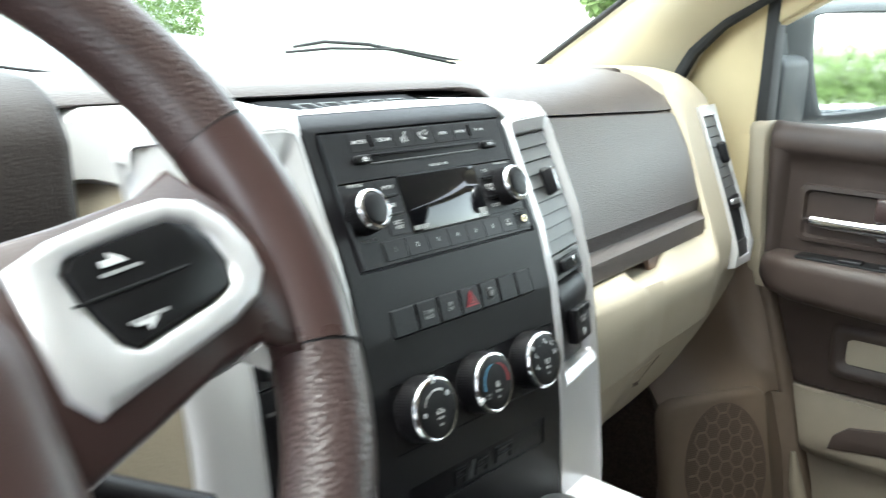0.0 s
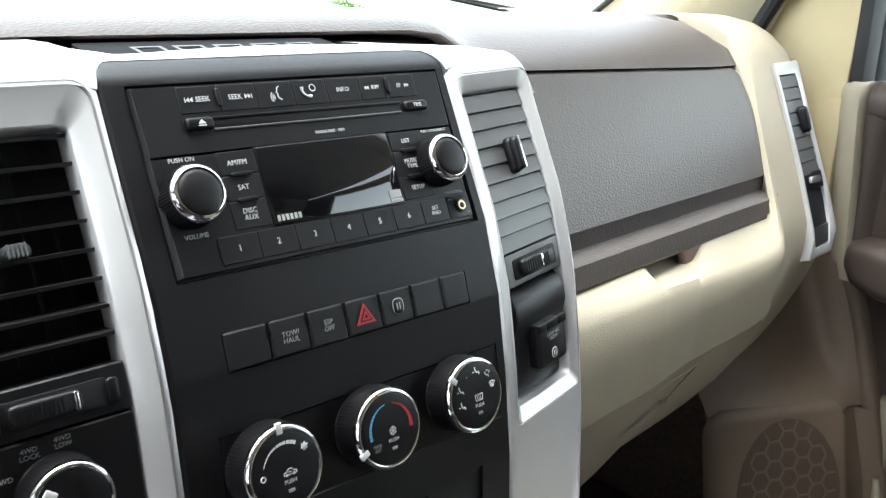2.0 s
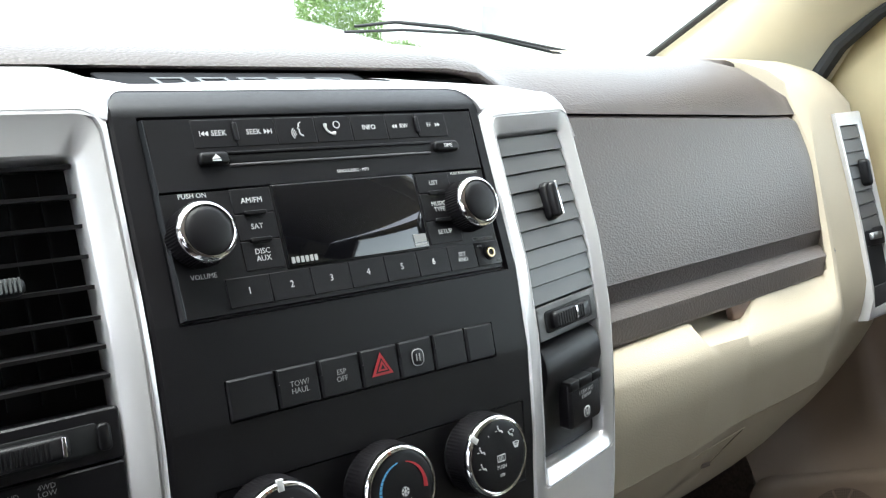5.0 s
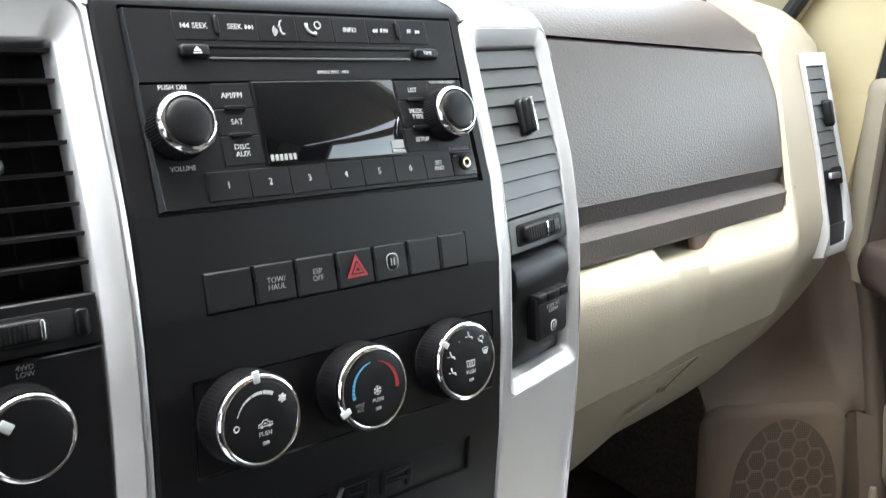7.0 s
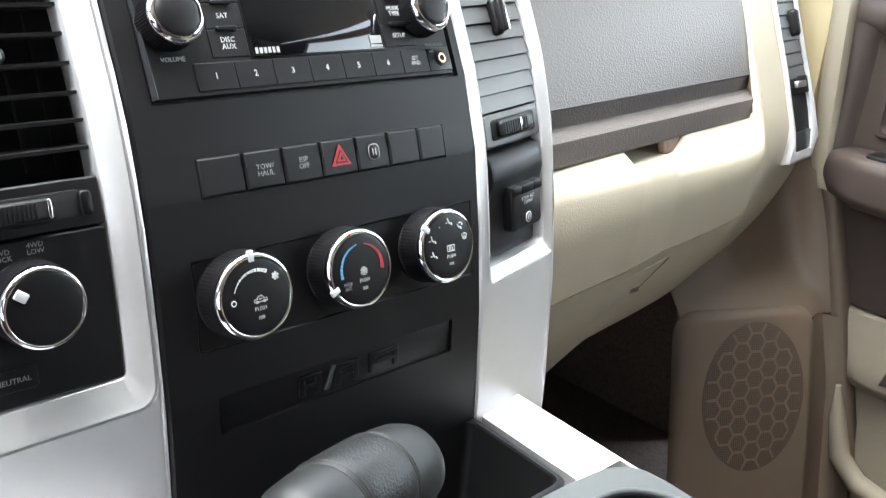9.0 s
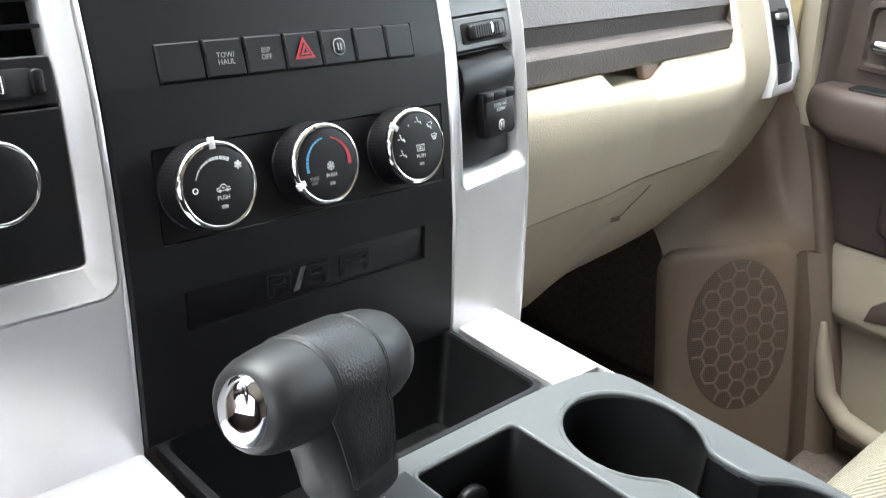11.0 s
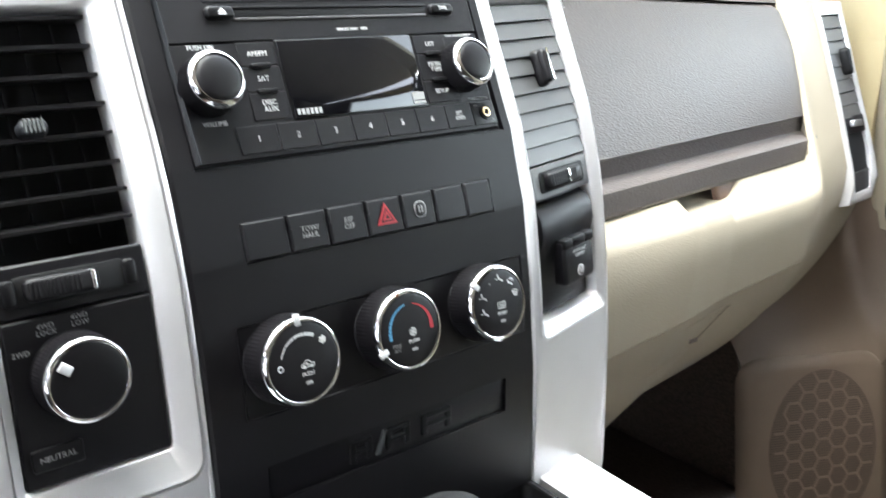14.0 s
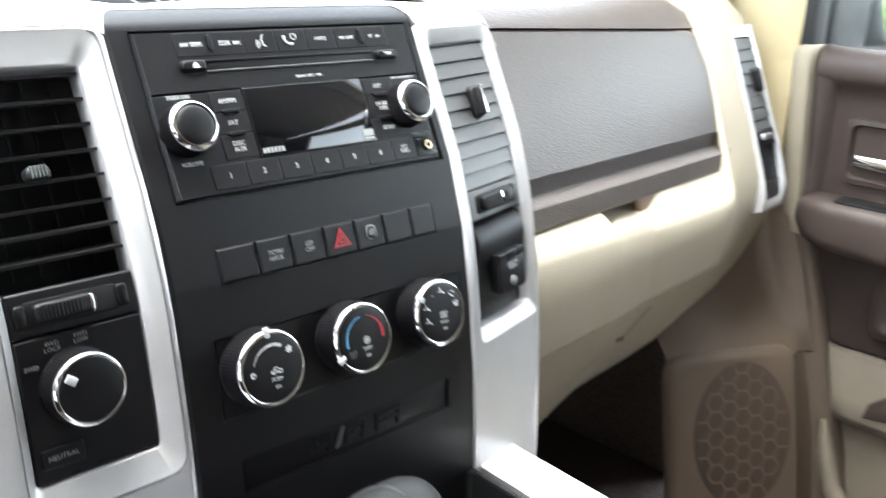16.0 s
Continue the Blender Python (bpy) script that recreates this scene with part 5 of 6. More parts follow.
part("slot_lip", rbox(-.0645, .0600, 1.6535, 1.6546, T0 + .0012, .0004, .0003), SLAT, rad, "grey lower lip of the slot")
part("slot_hood", rbox(-.0645, .0610, 1.6587, 1.6600, T0 + .0012, .0004, .0003), BLACK_GLOSS, rad)
part("eject_button", rbox(-.0800, -.0646, 1.6540, 1.6600, T0 + .0034, .0022, .0014), BLACK_GLOSS, rad, "black eject button")
q = [(-.0022, -.0003), (.0022, -.0003), (0, .0020)]
part("eject_mark", xf(join(prism(q, 'z', 0, .0002), xf(slab(-.0022, .0022, -.0015, -.0008, .0002, .0001, .00005), Matrix())), rpt(-.0718, 1.6568, T0 + .0035)), PRINT, rad, smooth=0)
part("time_button", rbox(.0626, .0802, 1.6538, 1.6594, T0 + .0034, .0022, .0014), BLACK_GLOSS, rad, "black time button")
lettering("TIME", .0034, rpt(.0715, 1.6566, T0 + .0035), rad)
lettering("SINGLE DISC \u00b7 MP3", .0027, rpt(.0055, 1.6478, T0 + .0004), rad)
# display
part("display_frame", rbox(-.0455, .0440, 1.6055, 1.6440, T0 + .0004, .0010, .0003), BLACK_GLOSS, rad)
part("display", rbox(-.0445, .0430, 1.6062, 1.6434, T0 + .0012, .0008, .0003), DISPLAY, rad, "glossy black display")
for k in range(6):
    bars([(k * .0026, k * .0026 + .0019, -.0016, .0016)], .0002, rpt(-.0430, 1.6090, T0 + .0013), rad, DIM_PRINT, "emblem_bar")
bars([(0, .0085, -.0004, .0042), (0, .0085, -.0026, -.0010)], .0002, rpt(.0335, 1.6095, T0 + .0013), rad, DIM_PRINT, "emblem_bars")
# side columns
for i, (z0, z1, txt) in enumerate(((1.6322, 1.6432, "AM/FM"), (1.6202, 1.6318, "SAT"), (1.6070, 1.6198, "DISC\nAUX"))):
    part("button", rbox(-.0675, -.0460, z0, z1, T0 + .0005, .0006, .0003), BLACK, rad, smooth=25)
    lettering(txt, .0043, rpt(-.0570, (z0 + z1) / 2, T0 + .0006), rad)
for z in (1.6320, 1.6200):
    part("button_rib", rbox(-.0625, -.0510, z - .0010, z + .0010, T0 + .0022, .0009, .0004), BLACK_GLOSS, rad, smooth=25)
for i, (z0, z1, txt) in enumerate(((1.6332, 1.6432, "LIST"), (1.6190, 1.6328, "MUSIC\nTYPE"), (1.6070, 1.6186, "SETUP"))):
    part("button", rbox(.0450, .0685, z0, z1, T0 + .0005, .0006, .0003), BLACK, rad, smooth=25)
    lettering(txt, .0040, rpt(.0568, (z0 + z1) / 2, T0 + .0006), rad)
for z in (1.6330, 1.6188):
    part("button_rib", rbox(.0510, .0625, z - .0010, z + .0010, T0 + .0022, .0009, .0004), BLACK_GLOSS, rad, smooth=25)
nums = [-.0795, -.0566, -.0338, -.0110, .0113, .0328, .0546, .0749]
for i in range(7):
    part("button", rbox(nums[i] + .0002, nums[i + 1] - .0002, 1.5925, 1.6050, T0 + .0006, .0006, .0003), BLACK, rad, smooth=25)
    lettering("SET\nRND" if i == 6 else str(i + 1), .0037 if i == 6 else .0052, rpt((nums[i] + nums[i + 1]) / 2, 1.5988, T0 + .0007), rad)
part("jack_plate", rbox(.0751, .0935, 1.5925, 1.6050, T0 + .0004, .0006, .0003), BLACK, rad)
jm = rpt(.0852, 1.5990, T0)
part("jack", xf(lathe([(.0044, 0), (.0044, .0012), (.0036, .0014)], 24, cap1=True), jm), BLACK_GLOSS, rad)
part("jack_ring", xf(lathe([(.0031, .0012), (.0031, .0019), (.0026, .0021), (.0017, .0019), (.0016, .0010)], 24, cap1=False), jm), GOLD, rad, "brass jack ring")
lettering("AUX", .0019, rpt(.0788, 1.6030, T0 + .0005), rad, DIM_PRINT)
lettering("MIC", .0016, rpt(.0910, 1.5945, T0 + .0005), rad, DIM_PRINT)
lettering("PUSH ON", .0037, rpt(-.0865, 1.6418, T0 + .0001), rad)
lettering("VOLUME", .0037, rpt(-.0890, 1.6075, T0 + .0001), rad)
lettering("PUSH AUDIO/SELECT", .0024, rpt(.0810, 1.6422, T0 + .0001), rad)
lettering("TUNE/SCROLL", .0027, rpt(.0830, 1.6068, T0 + .0001), rad, DIM_PRINT)
for x, lab in ((-.0885, "volume_knob"), (.0757, "tuning_knob")):
    kt = rpt(x, 1.6242, 0.0)
    kb = part(lab, xf(lathe([(.0152, .003), (.0150, .0045), (.0146, .0155), (.0143, .0162)], 120, (1, 2), .0005), kt), BLACK, rad, "black knurled knob", 25)
    part("ring", xf(lathe([(.0143, .0155), (.0147, .0162), (.0143, .0174), (.0134, .0186), (.0124, .0193), (.0118, .0194), (.0115, .0188)], 64, cap0=False, cap1=False), kt), CHROME, kb, "chrome knob ring", 60)
    part("cap", xf(lathe([(.0117, .0184), (.0113, .0190), (.009, .0197), (.005, .0202), (.001, .0204)], 48), kt), BLACK, kb, "", 60)


# ---- centre console ----
def deck(y):
    return 1.3606 + 0.05 * (y + 0.022)


con = thing("center_console", (0, -.3, FLOOR_Z), "silver and grey center console with cup holders", "center console")
CX = -.003


def plate(outer, holes, thick, mat, name, label="", lift=0.0, drops=(), sink=None):
    """A flat deck plate with real openings; each opening gets walls of its own depth."""
    bm = bmesh.new()
    edges = []
    for lp in [outer] + holes:
        vs = [bm.verts.new((x, y, deck(y) + lift)) for x, y in lp]
        edges += [bm.edges.new((vs[i], vs[(i + 1) % len(vs)])) for i in range(len(vs))]
    bmesh.ops.triangle_fill(bm, edges=edges, use_beauty=True, use_dissolve=False)
    for lp, d in zip([outer] + holes, [thick] + list(drops)):
        skin([[(x, y, deck(y) + lift) for x, y in lp], [(x, y, deck(y) + lift - d) for x, y in lp]], bm=bm)
    bmesh.ops.remove_doubles(bm, verts=bm.verts, dist=1e-6)
    return part(name, bm, mat, con, label, 30)


def circle(cx, cy, r, a0=0, a1=360, n=36):
    return [(cx + r * math.cos(radians(a0 + (a1 - a0) * k / n)), cy + r * math.sin(radians(a0 + (a1 - a0) * k / n))) for k in range(n)]


for s in (-1, 1):
    x0, x1 = (CX + .1165, CX + .163) if s > 0 else (-.235, CX - .1165)
    part("side_rail", skin([[(x if s < 0 else max(x, .1535 if y < -.1185 else x), y, z) for x, z in ((x0, deck(y) - .02), (x0, deck(y) - .001), (x0 + .0012, deck(y)), (x1 - .004 if s > 0 else x1 - .0012, deck(y)), (x1 - .001 if s > 0 else x1, deck(y) - .004 if s > 0 else deck(y) - .001), (x1 + (.004 if s > 0 else 0), deck(y) - .03))] for y in (-.0235, -.10, -.118, -.119, -.16, -.25, -.4, -.75)], closed=False), SILVER, con, "silver painted console rail", 40)
part("side", box(CX + .157, CX + .165, -.75, .02, FLOOR_Z, 1.335, .002), BROWN_SMOOTH, con, "dark console flank")
part("side", box(-.235, CX - .157, -.75, .02, FLOOR_Z, 1.325, .004), BROWN_SMOOTH, con, "dark console flank")
part("core", box(CX - .1, CX + .1, -.75, .02, FLOOR_Z, 1.24, .004), CUP, con)
# front bin
bx0, bx1, by0, by1 = -.1085, .1025, -.1120, -.0280
rings = []
for i, dz, r in ((-.0035, -.006, .008), (-.0035, .0005, .008), (-.0025, .0015, .008), (.0005, .0015, .007), (.0015, .0, .007), (.005, -.050, .006), (.010, -.062, .005)):
    rings.append([(x, y, deck(y) + dz) for x, y in rrect(bx0 + i, bx1 - i, by0 + i, by1 - i, r, 4, 2)])
part("front_bin", skin(rings[4:], False, True), CUP, con, "black open front bin", 40)
part("bin_rim", skin(rings[:5]), BLACK_GLOSS, con, "glossy black rim of the bin", 40)
# grey insert: gently bowed front edge, openings for cups, slot and gate
outer = [(.1575, -.15), (.1555, -.137), (.150, -.1285), (.140, -.1225), (.126, -.1192), (.1014, -.1168)]
for x in np.linspace(.08, -.09, 14):
    outer.append((x, -.1160))
outer += [(-.105, -.1170), (-.120, -.1195), (-.135, -.1232), (-.1481, -.1275), (-.157, -.134), (-.162, -.145), (-.163, -.74), (.157, -.74)]
c1, c2, cr = (.1080, -.1790), (.1095, -.2850), .0430
cups = []
neck_side = [(.0232, .0385), (.0219, .0435), (.0214, .0490), (.0214, .0570), (.0219, .0625), (.0232, .0675)]
for k in range(25):
    a = radians(-52 + 284 * k / 24)
    cups.append((c1[0] + cr * math.cos(a), c1[1] + cr * math.sin(a)))
cups += [(c1[0] - x, c1[1] - y) for x, y in neck_side]
for k in range(25):
    a = radians(128 + 284 * k / 24)
    cups.append((c2[0] + cr * math.cos(a), c2[1] + cr * math.sin(a)))
cups += [(c1[0] + x, c1[1] - y) for x, y in reversed(neck_side)]
left_mid = (c1[0] - .022, (c1[1] + c2[1]) / 2)
slot = [(p[0], p[1]) for p in rrect(-.022, .0585, -.52, -.1295, .006, 4, 2)]
gate = [(-.0905, -.158), (-.0865, -.1525), (-.0800, -.1490), (-.0495, -.1469), (-.0440, -.1490), (-.0415, -.1550), (-.0408, -.1960), (-.0385, -.2020), (-.0330, -.2060), (-.031, -.212), (-.031, -.32), (-.052, -.32), (-.052, -.212), (-.0560, -.2060), (-.0600, -.2010), (-.0618, -.1930), (-.0618, -.1760), (-.0650, -.1695), (-.0720, -.1675), (-.0830, -.1685), (-.0890, -.1660)]
for _ in range(2):
    gate = [(p[0] + (q[0] - p[0]) * f, p[1] + (q[1] - p[1]) * f) for p, q in zip(gate, gate[1:] + gate[:1]) for f in (.25, .75)]
plate(outer, [cups, slot, gate], .02, INSERT, "insert", "grey moulded console insert", .002, (.006, .006, .004))


def rim(loop, w, lift, mat, name, label, par=con, close=True, rad=None):
    return part(name, tube([(x, y, deck(y) + lift) for x, y in loop], rad or w, 8, close), mat, par, label, 60)


rim(cups, .0022, .0006, INSERT, "cup_rim", "grey rounded cup rim")
rim(slot, .0018, .0008, INSERT, "slot_rim", "grey rounded slot rim")
for c in (c1, c2):
    ch = thing("cup_holder", (c[0], c[1], deck(c[1]) - .07), "round black open cup holder liner", "cup holder", "console cup holders")
    lp = []
    for r, dz in ((cr + .0005, .0005), (cr - .001, -.01), (cr - .004, -.06), (cr - .007, -.066), (cr - .012, -.068)):
        lp.append([(x, y, deck(c[1]) + dz) for x, y in circle(c[0], c[1], r, n=40)])
    gap = 5
    wall = skin([l[:] for l in lp[2:]], False, True)
    part("base", wall, CUP, ch, "", 50)
    a0 = 118 if c is c2 else -62
    arc = lambda r, dz: [(c[0] + r * math.cos(radians(a0 + 304 * k / 32)), c[1] + r * math.sin(radians(a0 + 304 * k / 32)), deck(c[1]) + dz) for k in range(33)]
    part("liner", skin([arc(cr - .0004, -.001), arc(cr - .0012, -.01), arc(cr - .0042, -.061)], closed=False), CUP, ch, "", 50)
x0, x1 = c1[0] - .0215, c1[0] + .0215
part("cup_channel", skin([[(x0, left_mid[1] + d, deck(-.23) - .003), (x0, left_mid[1] + d, deck(-.23) - .061), (x1, left_mid[1] + d, deck(-.23) - .061), (x1, left_mid[1] + d, deck(-.23) - .003)] for d in (.0165, -.0165)], closed=False), CUP, con, "", 0)
sl = []
for i, dz in ((0, .001), (.0015, -.004), (.006, -.085), (.012, -.090)):
    sl.append([(x, y, deck(y) + dz) for x, y in rrect(-.022 + i, .0585 - i, -.52 + i, -.1295 - i, .006, 4, 2)])
part("storage_slot", skin(sl, False, True), CUP, con, "deep black storage slot", 40)
sock = thing("accessory_socket", (.0, -.135, 1.29), "round black power socket cap in the slot", "power socket")
sm = Matrix.Translation((.018, -.1365, 1.3235)) @ Euler((radians(84), 0, 0)).to_matrix().to_4x4()
part("cap", xf(lathe([(.012, 0), (.012, .004), (.0108, .0055), (.004, .006)], 36), sm), BLACK_GLOSS, sock, "", 50)
lettering("12V DC", .0050, sm @ Matrix.Translation((.001, -.003, .0066)), sock, PRINT)
# shift gate
plate([(-.0235, -.127), (-.0235, -.50), (-.150, -.50), (-.150, -.150), (-.146, -.139), (-.136, -.1335), (-.10, -.1285)], [gate], .002, GATE, "gate_panel", "dark grey shift gate panel", .0034, (.02,))
part("gate_floor", box(-.095, -.03, -.33, -.145, 1.300, 1.304, .001), CUP, con, "dark gate floor")
part("gate_wall", skin([[(x, y, deck(y) + dz) for x, y in gate] for dz in (.003, -.008)]), SMOKED, con, "", 0)
rim(gate, .0021, .0030, CHROME, "gate_trim", "bright chrome gate outline")

# ---- shifter ----
sh = thing("gear_shifter", (-.083, -.158, 1.31), "black leather gear lever with chrome button", "gear shifter")
HA, HB = Vector((-.1305, -.1423, 1.4440)), Vector((-.0290, -.1160, 1.4290))
HD = (HB - HA).normalized()
HS = HD.cross(Vector((0, 0, 1))).normalized()
HU = HS.cross(HD)


def round_at(u, r, a, lift=0.0):
    """A point on the lever head: u along it, radius r, angle a from the side facing the seat."""
    return HA.lerp(HB, u) + HS * (r * math.cos(a)) + HU * (r * math.sin(a) + lift)


part("rod", tube([(-.0800, -.1570, 1.3050), (-0.0791, -0.153, 1.3478), (-0.0748, -0.1448, 1.3809)], [.0050, .0050, .0060], 14), CHROME, sh, "chrome lever rod", 60)
neck = []
for z, cx, cy, wx, wy, r in ((1.3850, -0.0742, -0.1438, 0.0180, 0.0145, 0.0110), (1.3858, -0.0740, -0.1434, 0.0208, 0.0176, 0.0130), (1.3878, -0.0738, -0.1428, 0.0219, 0.0188, 0.0140), (1.3940, -0.0737, -0.1408, 0.0226, 0.0200, 0.0155), (1.4027, -0.0740, -0.1364, 0.0227, 0.0211, 0.0171), (1.4123, -0.0759, -0.1314, 0.0251, 0.0223, 0.0184), (1.4194, -0.0759, -0.1293, 0.0286, 0.0226, 0.0191), (1.4276, -0.0764, -0.129, 0.0328, 0.0224, 0.0191), (1.4353, -0.0775, -0.129, 0.0339, 0.0186, 0.0153), (1.4418, -0.0786, -0.129, 0.0284, 0.0109, 0.0098)):
    neck.append([(cx + x - .18 * y, cy + y + .25 * x, z) for x, y in rrect(-wx, wx, -wy, wy, r, 5)])
part("grip", skin(neck, True, True), SHIFT_SMOOTH, sh, "black lever grip", 60)
head = []
for u, r in ((0.0, 0.0044), (0.005, 0.0160), (0.03, 0.0190), (0.085, 0.0211), (0.18, 0.0225), (0.34, 0.0236), (0.55, 0.0242), (0.72, 0.0239), (0.84, 0.0227), (0.92, 0.02), (0.975, 0.0143), (1.0, 0.0033)):
    head.append([round_at(u, r, a) for a in np.linspace(0, 2 * math.pi, 32, endpoint=False)])
part("head", skin(head, True, True), SHIFT_SMOOTH, sh, "smooth black lever head", 60)
def band(f, a, lift):
    """A point of the leather band: f across it from seam to seam, a round the head."""
    u0 = .330 - .060 * min(1, max(0, (math.degrees(a) + 25) / 130))
    u = u0 + (.665 - u0) * f
    r = float(np.interp(u, [.18, .34, .55, .72], [.0225, .0236, .0243, .0239]))
    return round_at(u, r + lift, a)


panel = []
FS = ((0, -.0003), (.04, .0005), (.25, .0006), (.5, .0006), (.75, .0006), (.96, .0005), (1, -.0003))
for a in np.linspace(radians(205), radians(4), 30):
    panel.append([band(f, a, lift) for f, lift in FS])
for z, x0, x1, cy in ((1.432, -0.0955, -0.0572, -0.1532), (1.424, -0.0932, -0.0562, -0.1552), (1.414, -0.0908, -0.0562, -0.1570), (1.406, -0.0888, -0.0568, -0.1585), (1.400, -0.0874, -0.0575, -0.1594), (1.3975, -0.0868, -0.058, -0.1592)):
    panel.append([Vector((x0 + (x1 - x0) * f, cy + .25 * (x1 - x0) * (f - .5) + (.0016 if lift < 0 else 0), z)) for f, lift in FS])
part("leather_panel", skin(panel, closed=False), SHIFT, sh, "grained leather panel over the head and down the grip", 60)
part("seam", tube([r[0] for r in panel] + panel[-1][1:-1] + [r[-1] for r in reversed(panel)], .0007, 6), RUBBER, sh, "dark seam")
part("stitching", tube([r[1] + (r[2] - r[1]) * .12 for r in panel], .00035, 5), SHIFT_SMOOTH, sh, "raised stitch line")
part("stitching", tube([r[-2] + (r[-3] - r[-2]) * .12 for r in panel], .00035, 5), SHIFT_SMOOTH, sh, "raised stitch line")
bmx = Matrix((HU, -HS, -HD)).transposed().to_4x4()
bmx.translation = HA + HD * .0015
part("button", xf(lathe([(.0140, -.004), (.0140, .0010), (.0136, .0022), (.0115, .0044), (.0075, .0064), (.001, .0076)], 40), bmx @ Matrix.Diagonal((1.12, .92, 1, 1))), CHROME, sh, "chrome shift button", 60)
part("collar", skin([[(cx + r * math.cos(a), cy + r * .85 * math.sin(a), z) for a in np.linspace(0, 2 * math.pi, 24, endpoint=False)] for cx, cy, r, z in ((-.0803, -.1525, .0056, 1.3615), (-.0802, -.1520, .0068, 1.3625), (-.0796, -.1506, .0105, 1.3690), (-.0775, -.1484, .0152, 1.3770), (-.0755, -.1462, .0184, 1.3835), (-.0745, -.1450, .0194, 1.3870))], True, True), SMOKED, sh, "glossy smoked chrome collar", 60)

# ---- steering wheel ----
WB = radians(39.0)
WM = Matrix(((1, 0, 0, -.463), (0, math.sin(WB), -math.cos(WB), -.119), (0, math.cos(WB), math.sin(WB), 1.6625), (0, 0, 0, 1)))
SM = WM @ Matrix.Translation((0, -.067, 0))
wheel = thing("steering_wheel", (-.463, -.119, 1.6625), "brown leather steering wheel with button spokes", "steering wheel")
R0 = .177


def arc_tube(a0, a1, rad, n=26, rr=R0):
    return xf(tube([(rr * math.cos(radians(a)), rr * math.sin(radians(a)), 0.0) for a in np.linspace(a0, a1, n)], rad, 18), WM)


part("rim_upper", arc_tube(16.7, 163.3, .0175, 50), LEATHER, wheel, "brown leather upper rim", 60)
part("rim_right", arc_tube(-16.2, 16.2, .0180, 16), WHEEL_SKIN, wheel, "smooth brown rim section at the spoke", 60)
part("rim_left", arc_tube(163.8, 196.2, .0180, 16), WHEEL_SKIN, wheel, "smooth brown rim section at the spoke", 60)
part("rim_lower", arc_tube(-163.3, -16.7, .0175, 50), LEATHER, wheel, "brown leather lower rim", 60)
for a in (16.45, -16.45, 163.55, 196.45):
    part("rim_joint", xf(tube([(R0 * math.cos(radians(a + d)), R0 * math.sin(radians(a + d)), 0) for d in (-.3, .3)], .0170, 18), WM), RUBBER, wheel, "dark leather joint", 60)


def spoke(s):
    f = lambda pts: [(s * (x - (.001 if .04 < x < .16 else 0)), y) for x, y in pts]
    web = f([(.035, .078), (.085, .085), (.120, .092), (.138, .102), (.158, .082), (.174, .040), (.174, .012), (.165, .012), (.145, .026), (.125, .022), (.090, .008), (.035, -.012)])
    c = (s * .11, .05)
    w = lambda u, z: [SM @ Vector((x + (c[0] - x) * u, y + (c[1] - y) * u, z)) for x, y in web]
    part("spoke", skin([w(.0, -.010), w(.0, .004), w(.04, .009), w(.10, .011)], True, True), WHEEL_SKIN, wheel, "brown spoke cover", 60)
    bz = f([(.062, .070), (.080, .0780), (.110, .0850), (.126, .0875), (.140, .0850), (.150, .0760), (.156, .0630), (.156, .0520), (.150, .0430), (.135, .0350), (.105, .0260), (.080, .0180), (.074, .0150), (.066, .024)])
    k = (s * .099, .0545)
    pad_ = f([(.080, .0650), (.0840, .0700), (.106, .0745), (.1240, .0775), (.1330, .0750), (.1385, .0680), (.1415, .0580), (.1390, .0490), (.1280, .0440), (.1100, .0395), (.0930, .0345), (.0890, .0390), (.0850, .0480), (.0820, .0560)])
    g = lambda u, z: [SM @ Vector((x + (q[0] - x) * u, y + (q[1] - y) * u, z)) for (x, y), q in zip(bz, pad_)]
    h = lambda u, z: [SM @ Vector((x + (k[0] - x) * u, y + (k[1] - y) * u, z)) for x, y in pad_]
    part("spoke_bezel", skin([g(0, .009), g(.06, .0130), g(.25, .0145), g(.80, .0145), g(.97, .0128), g(1.0, .010)], False, False), SILVER, wheel, "silver button bezel", 50)
    part("button_pad", skin([h(.0, .0095), h(.015, .0135), h(.06, .0148)], False, True), BLACK_GLOSS, wheel, "black speed control buttons", 40)
    bmm = SM @ Matrix.Translation((k[0], k[1] + .001, .0150)) @ Euler((0, 0, radians(8 * s))).to_matrix().to_4x4()
    for y in (.008, -.010):
        k_ = 1 if y > 0 else -1
        part("arrow_mark", xf(prism([(-.006, y + .001 * k_), (.004, y + .001 * k_), (.002, y + .0035 * k_), (-.002, y + .006 * k_), (-.002, y + .0035 * k_), (-.006, y + .0035 * k_)], 'z', 0, .0002), bmm), PRINT, wheel, smooth=0)
        bars([(-.008, .008, y - .0022, y - .0008)], .0002, bmm, wheel, DIM_PRINT)
    part("button_split", xf(slab(-.022, .024, -.0006, .0006, .0002, .0003, .0001), bmm), DARK, wheel)


spoke(1)
spoke(-1)
hub = []
for i, z in ((0, -.02), (.0, .006), (.004, .013), (.014, .019), (.030, .022)):
    hub.append([SM @ Vector((x, y, z)) for x, y in rrect(-.064 + i, .064 - i, -.100 + i, .075 - i, .03, 6)])
part("hub_cover", skin(hub, True, True), WHEEL_SKIN, wheel, "dark brown airbag cover", 50)
part("lower_spoke", skin([[SM @ Vector((x, y, z)) for x, z in ((-.045, -.008), (.045, -.008), (.040, .008), (-.040, .008))] for y in (-.06, -.165)], True, True), SILVER, wheel, "silver lower spoke", 40)
part("column", xf(tube([(0, 0, -.02), (0, 0, -.12), (0, -.02, -.22)], [.05, .055, .06], 20), WM), WHEEL_SKIN, wheel, "dark column shroud", 60)

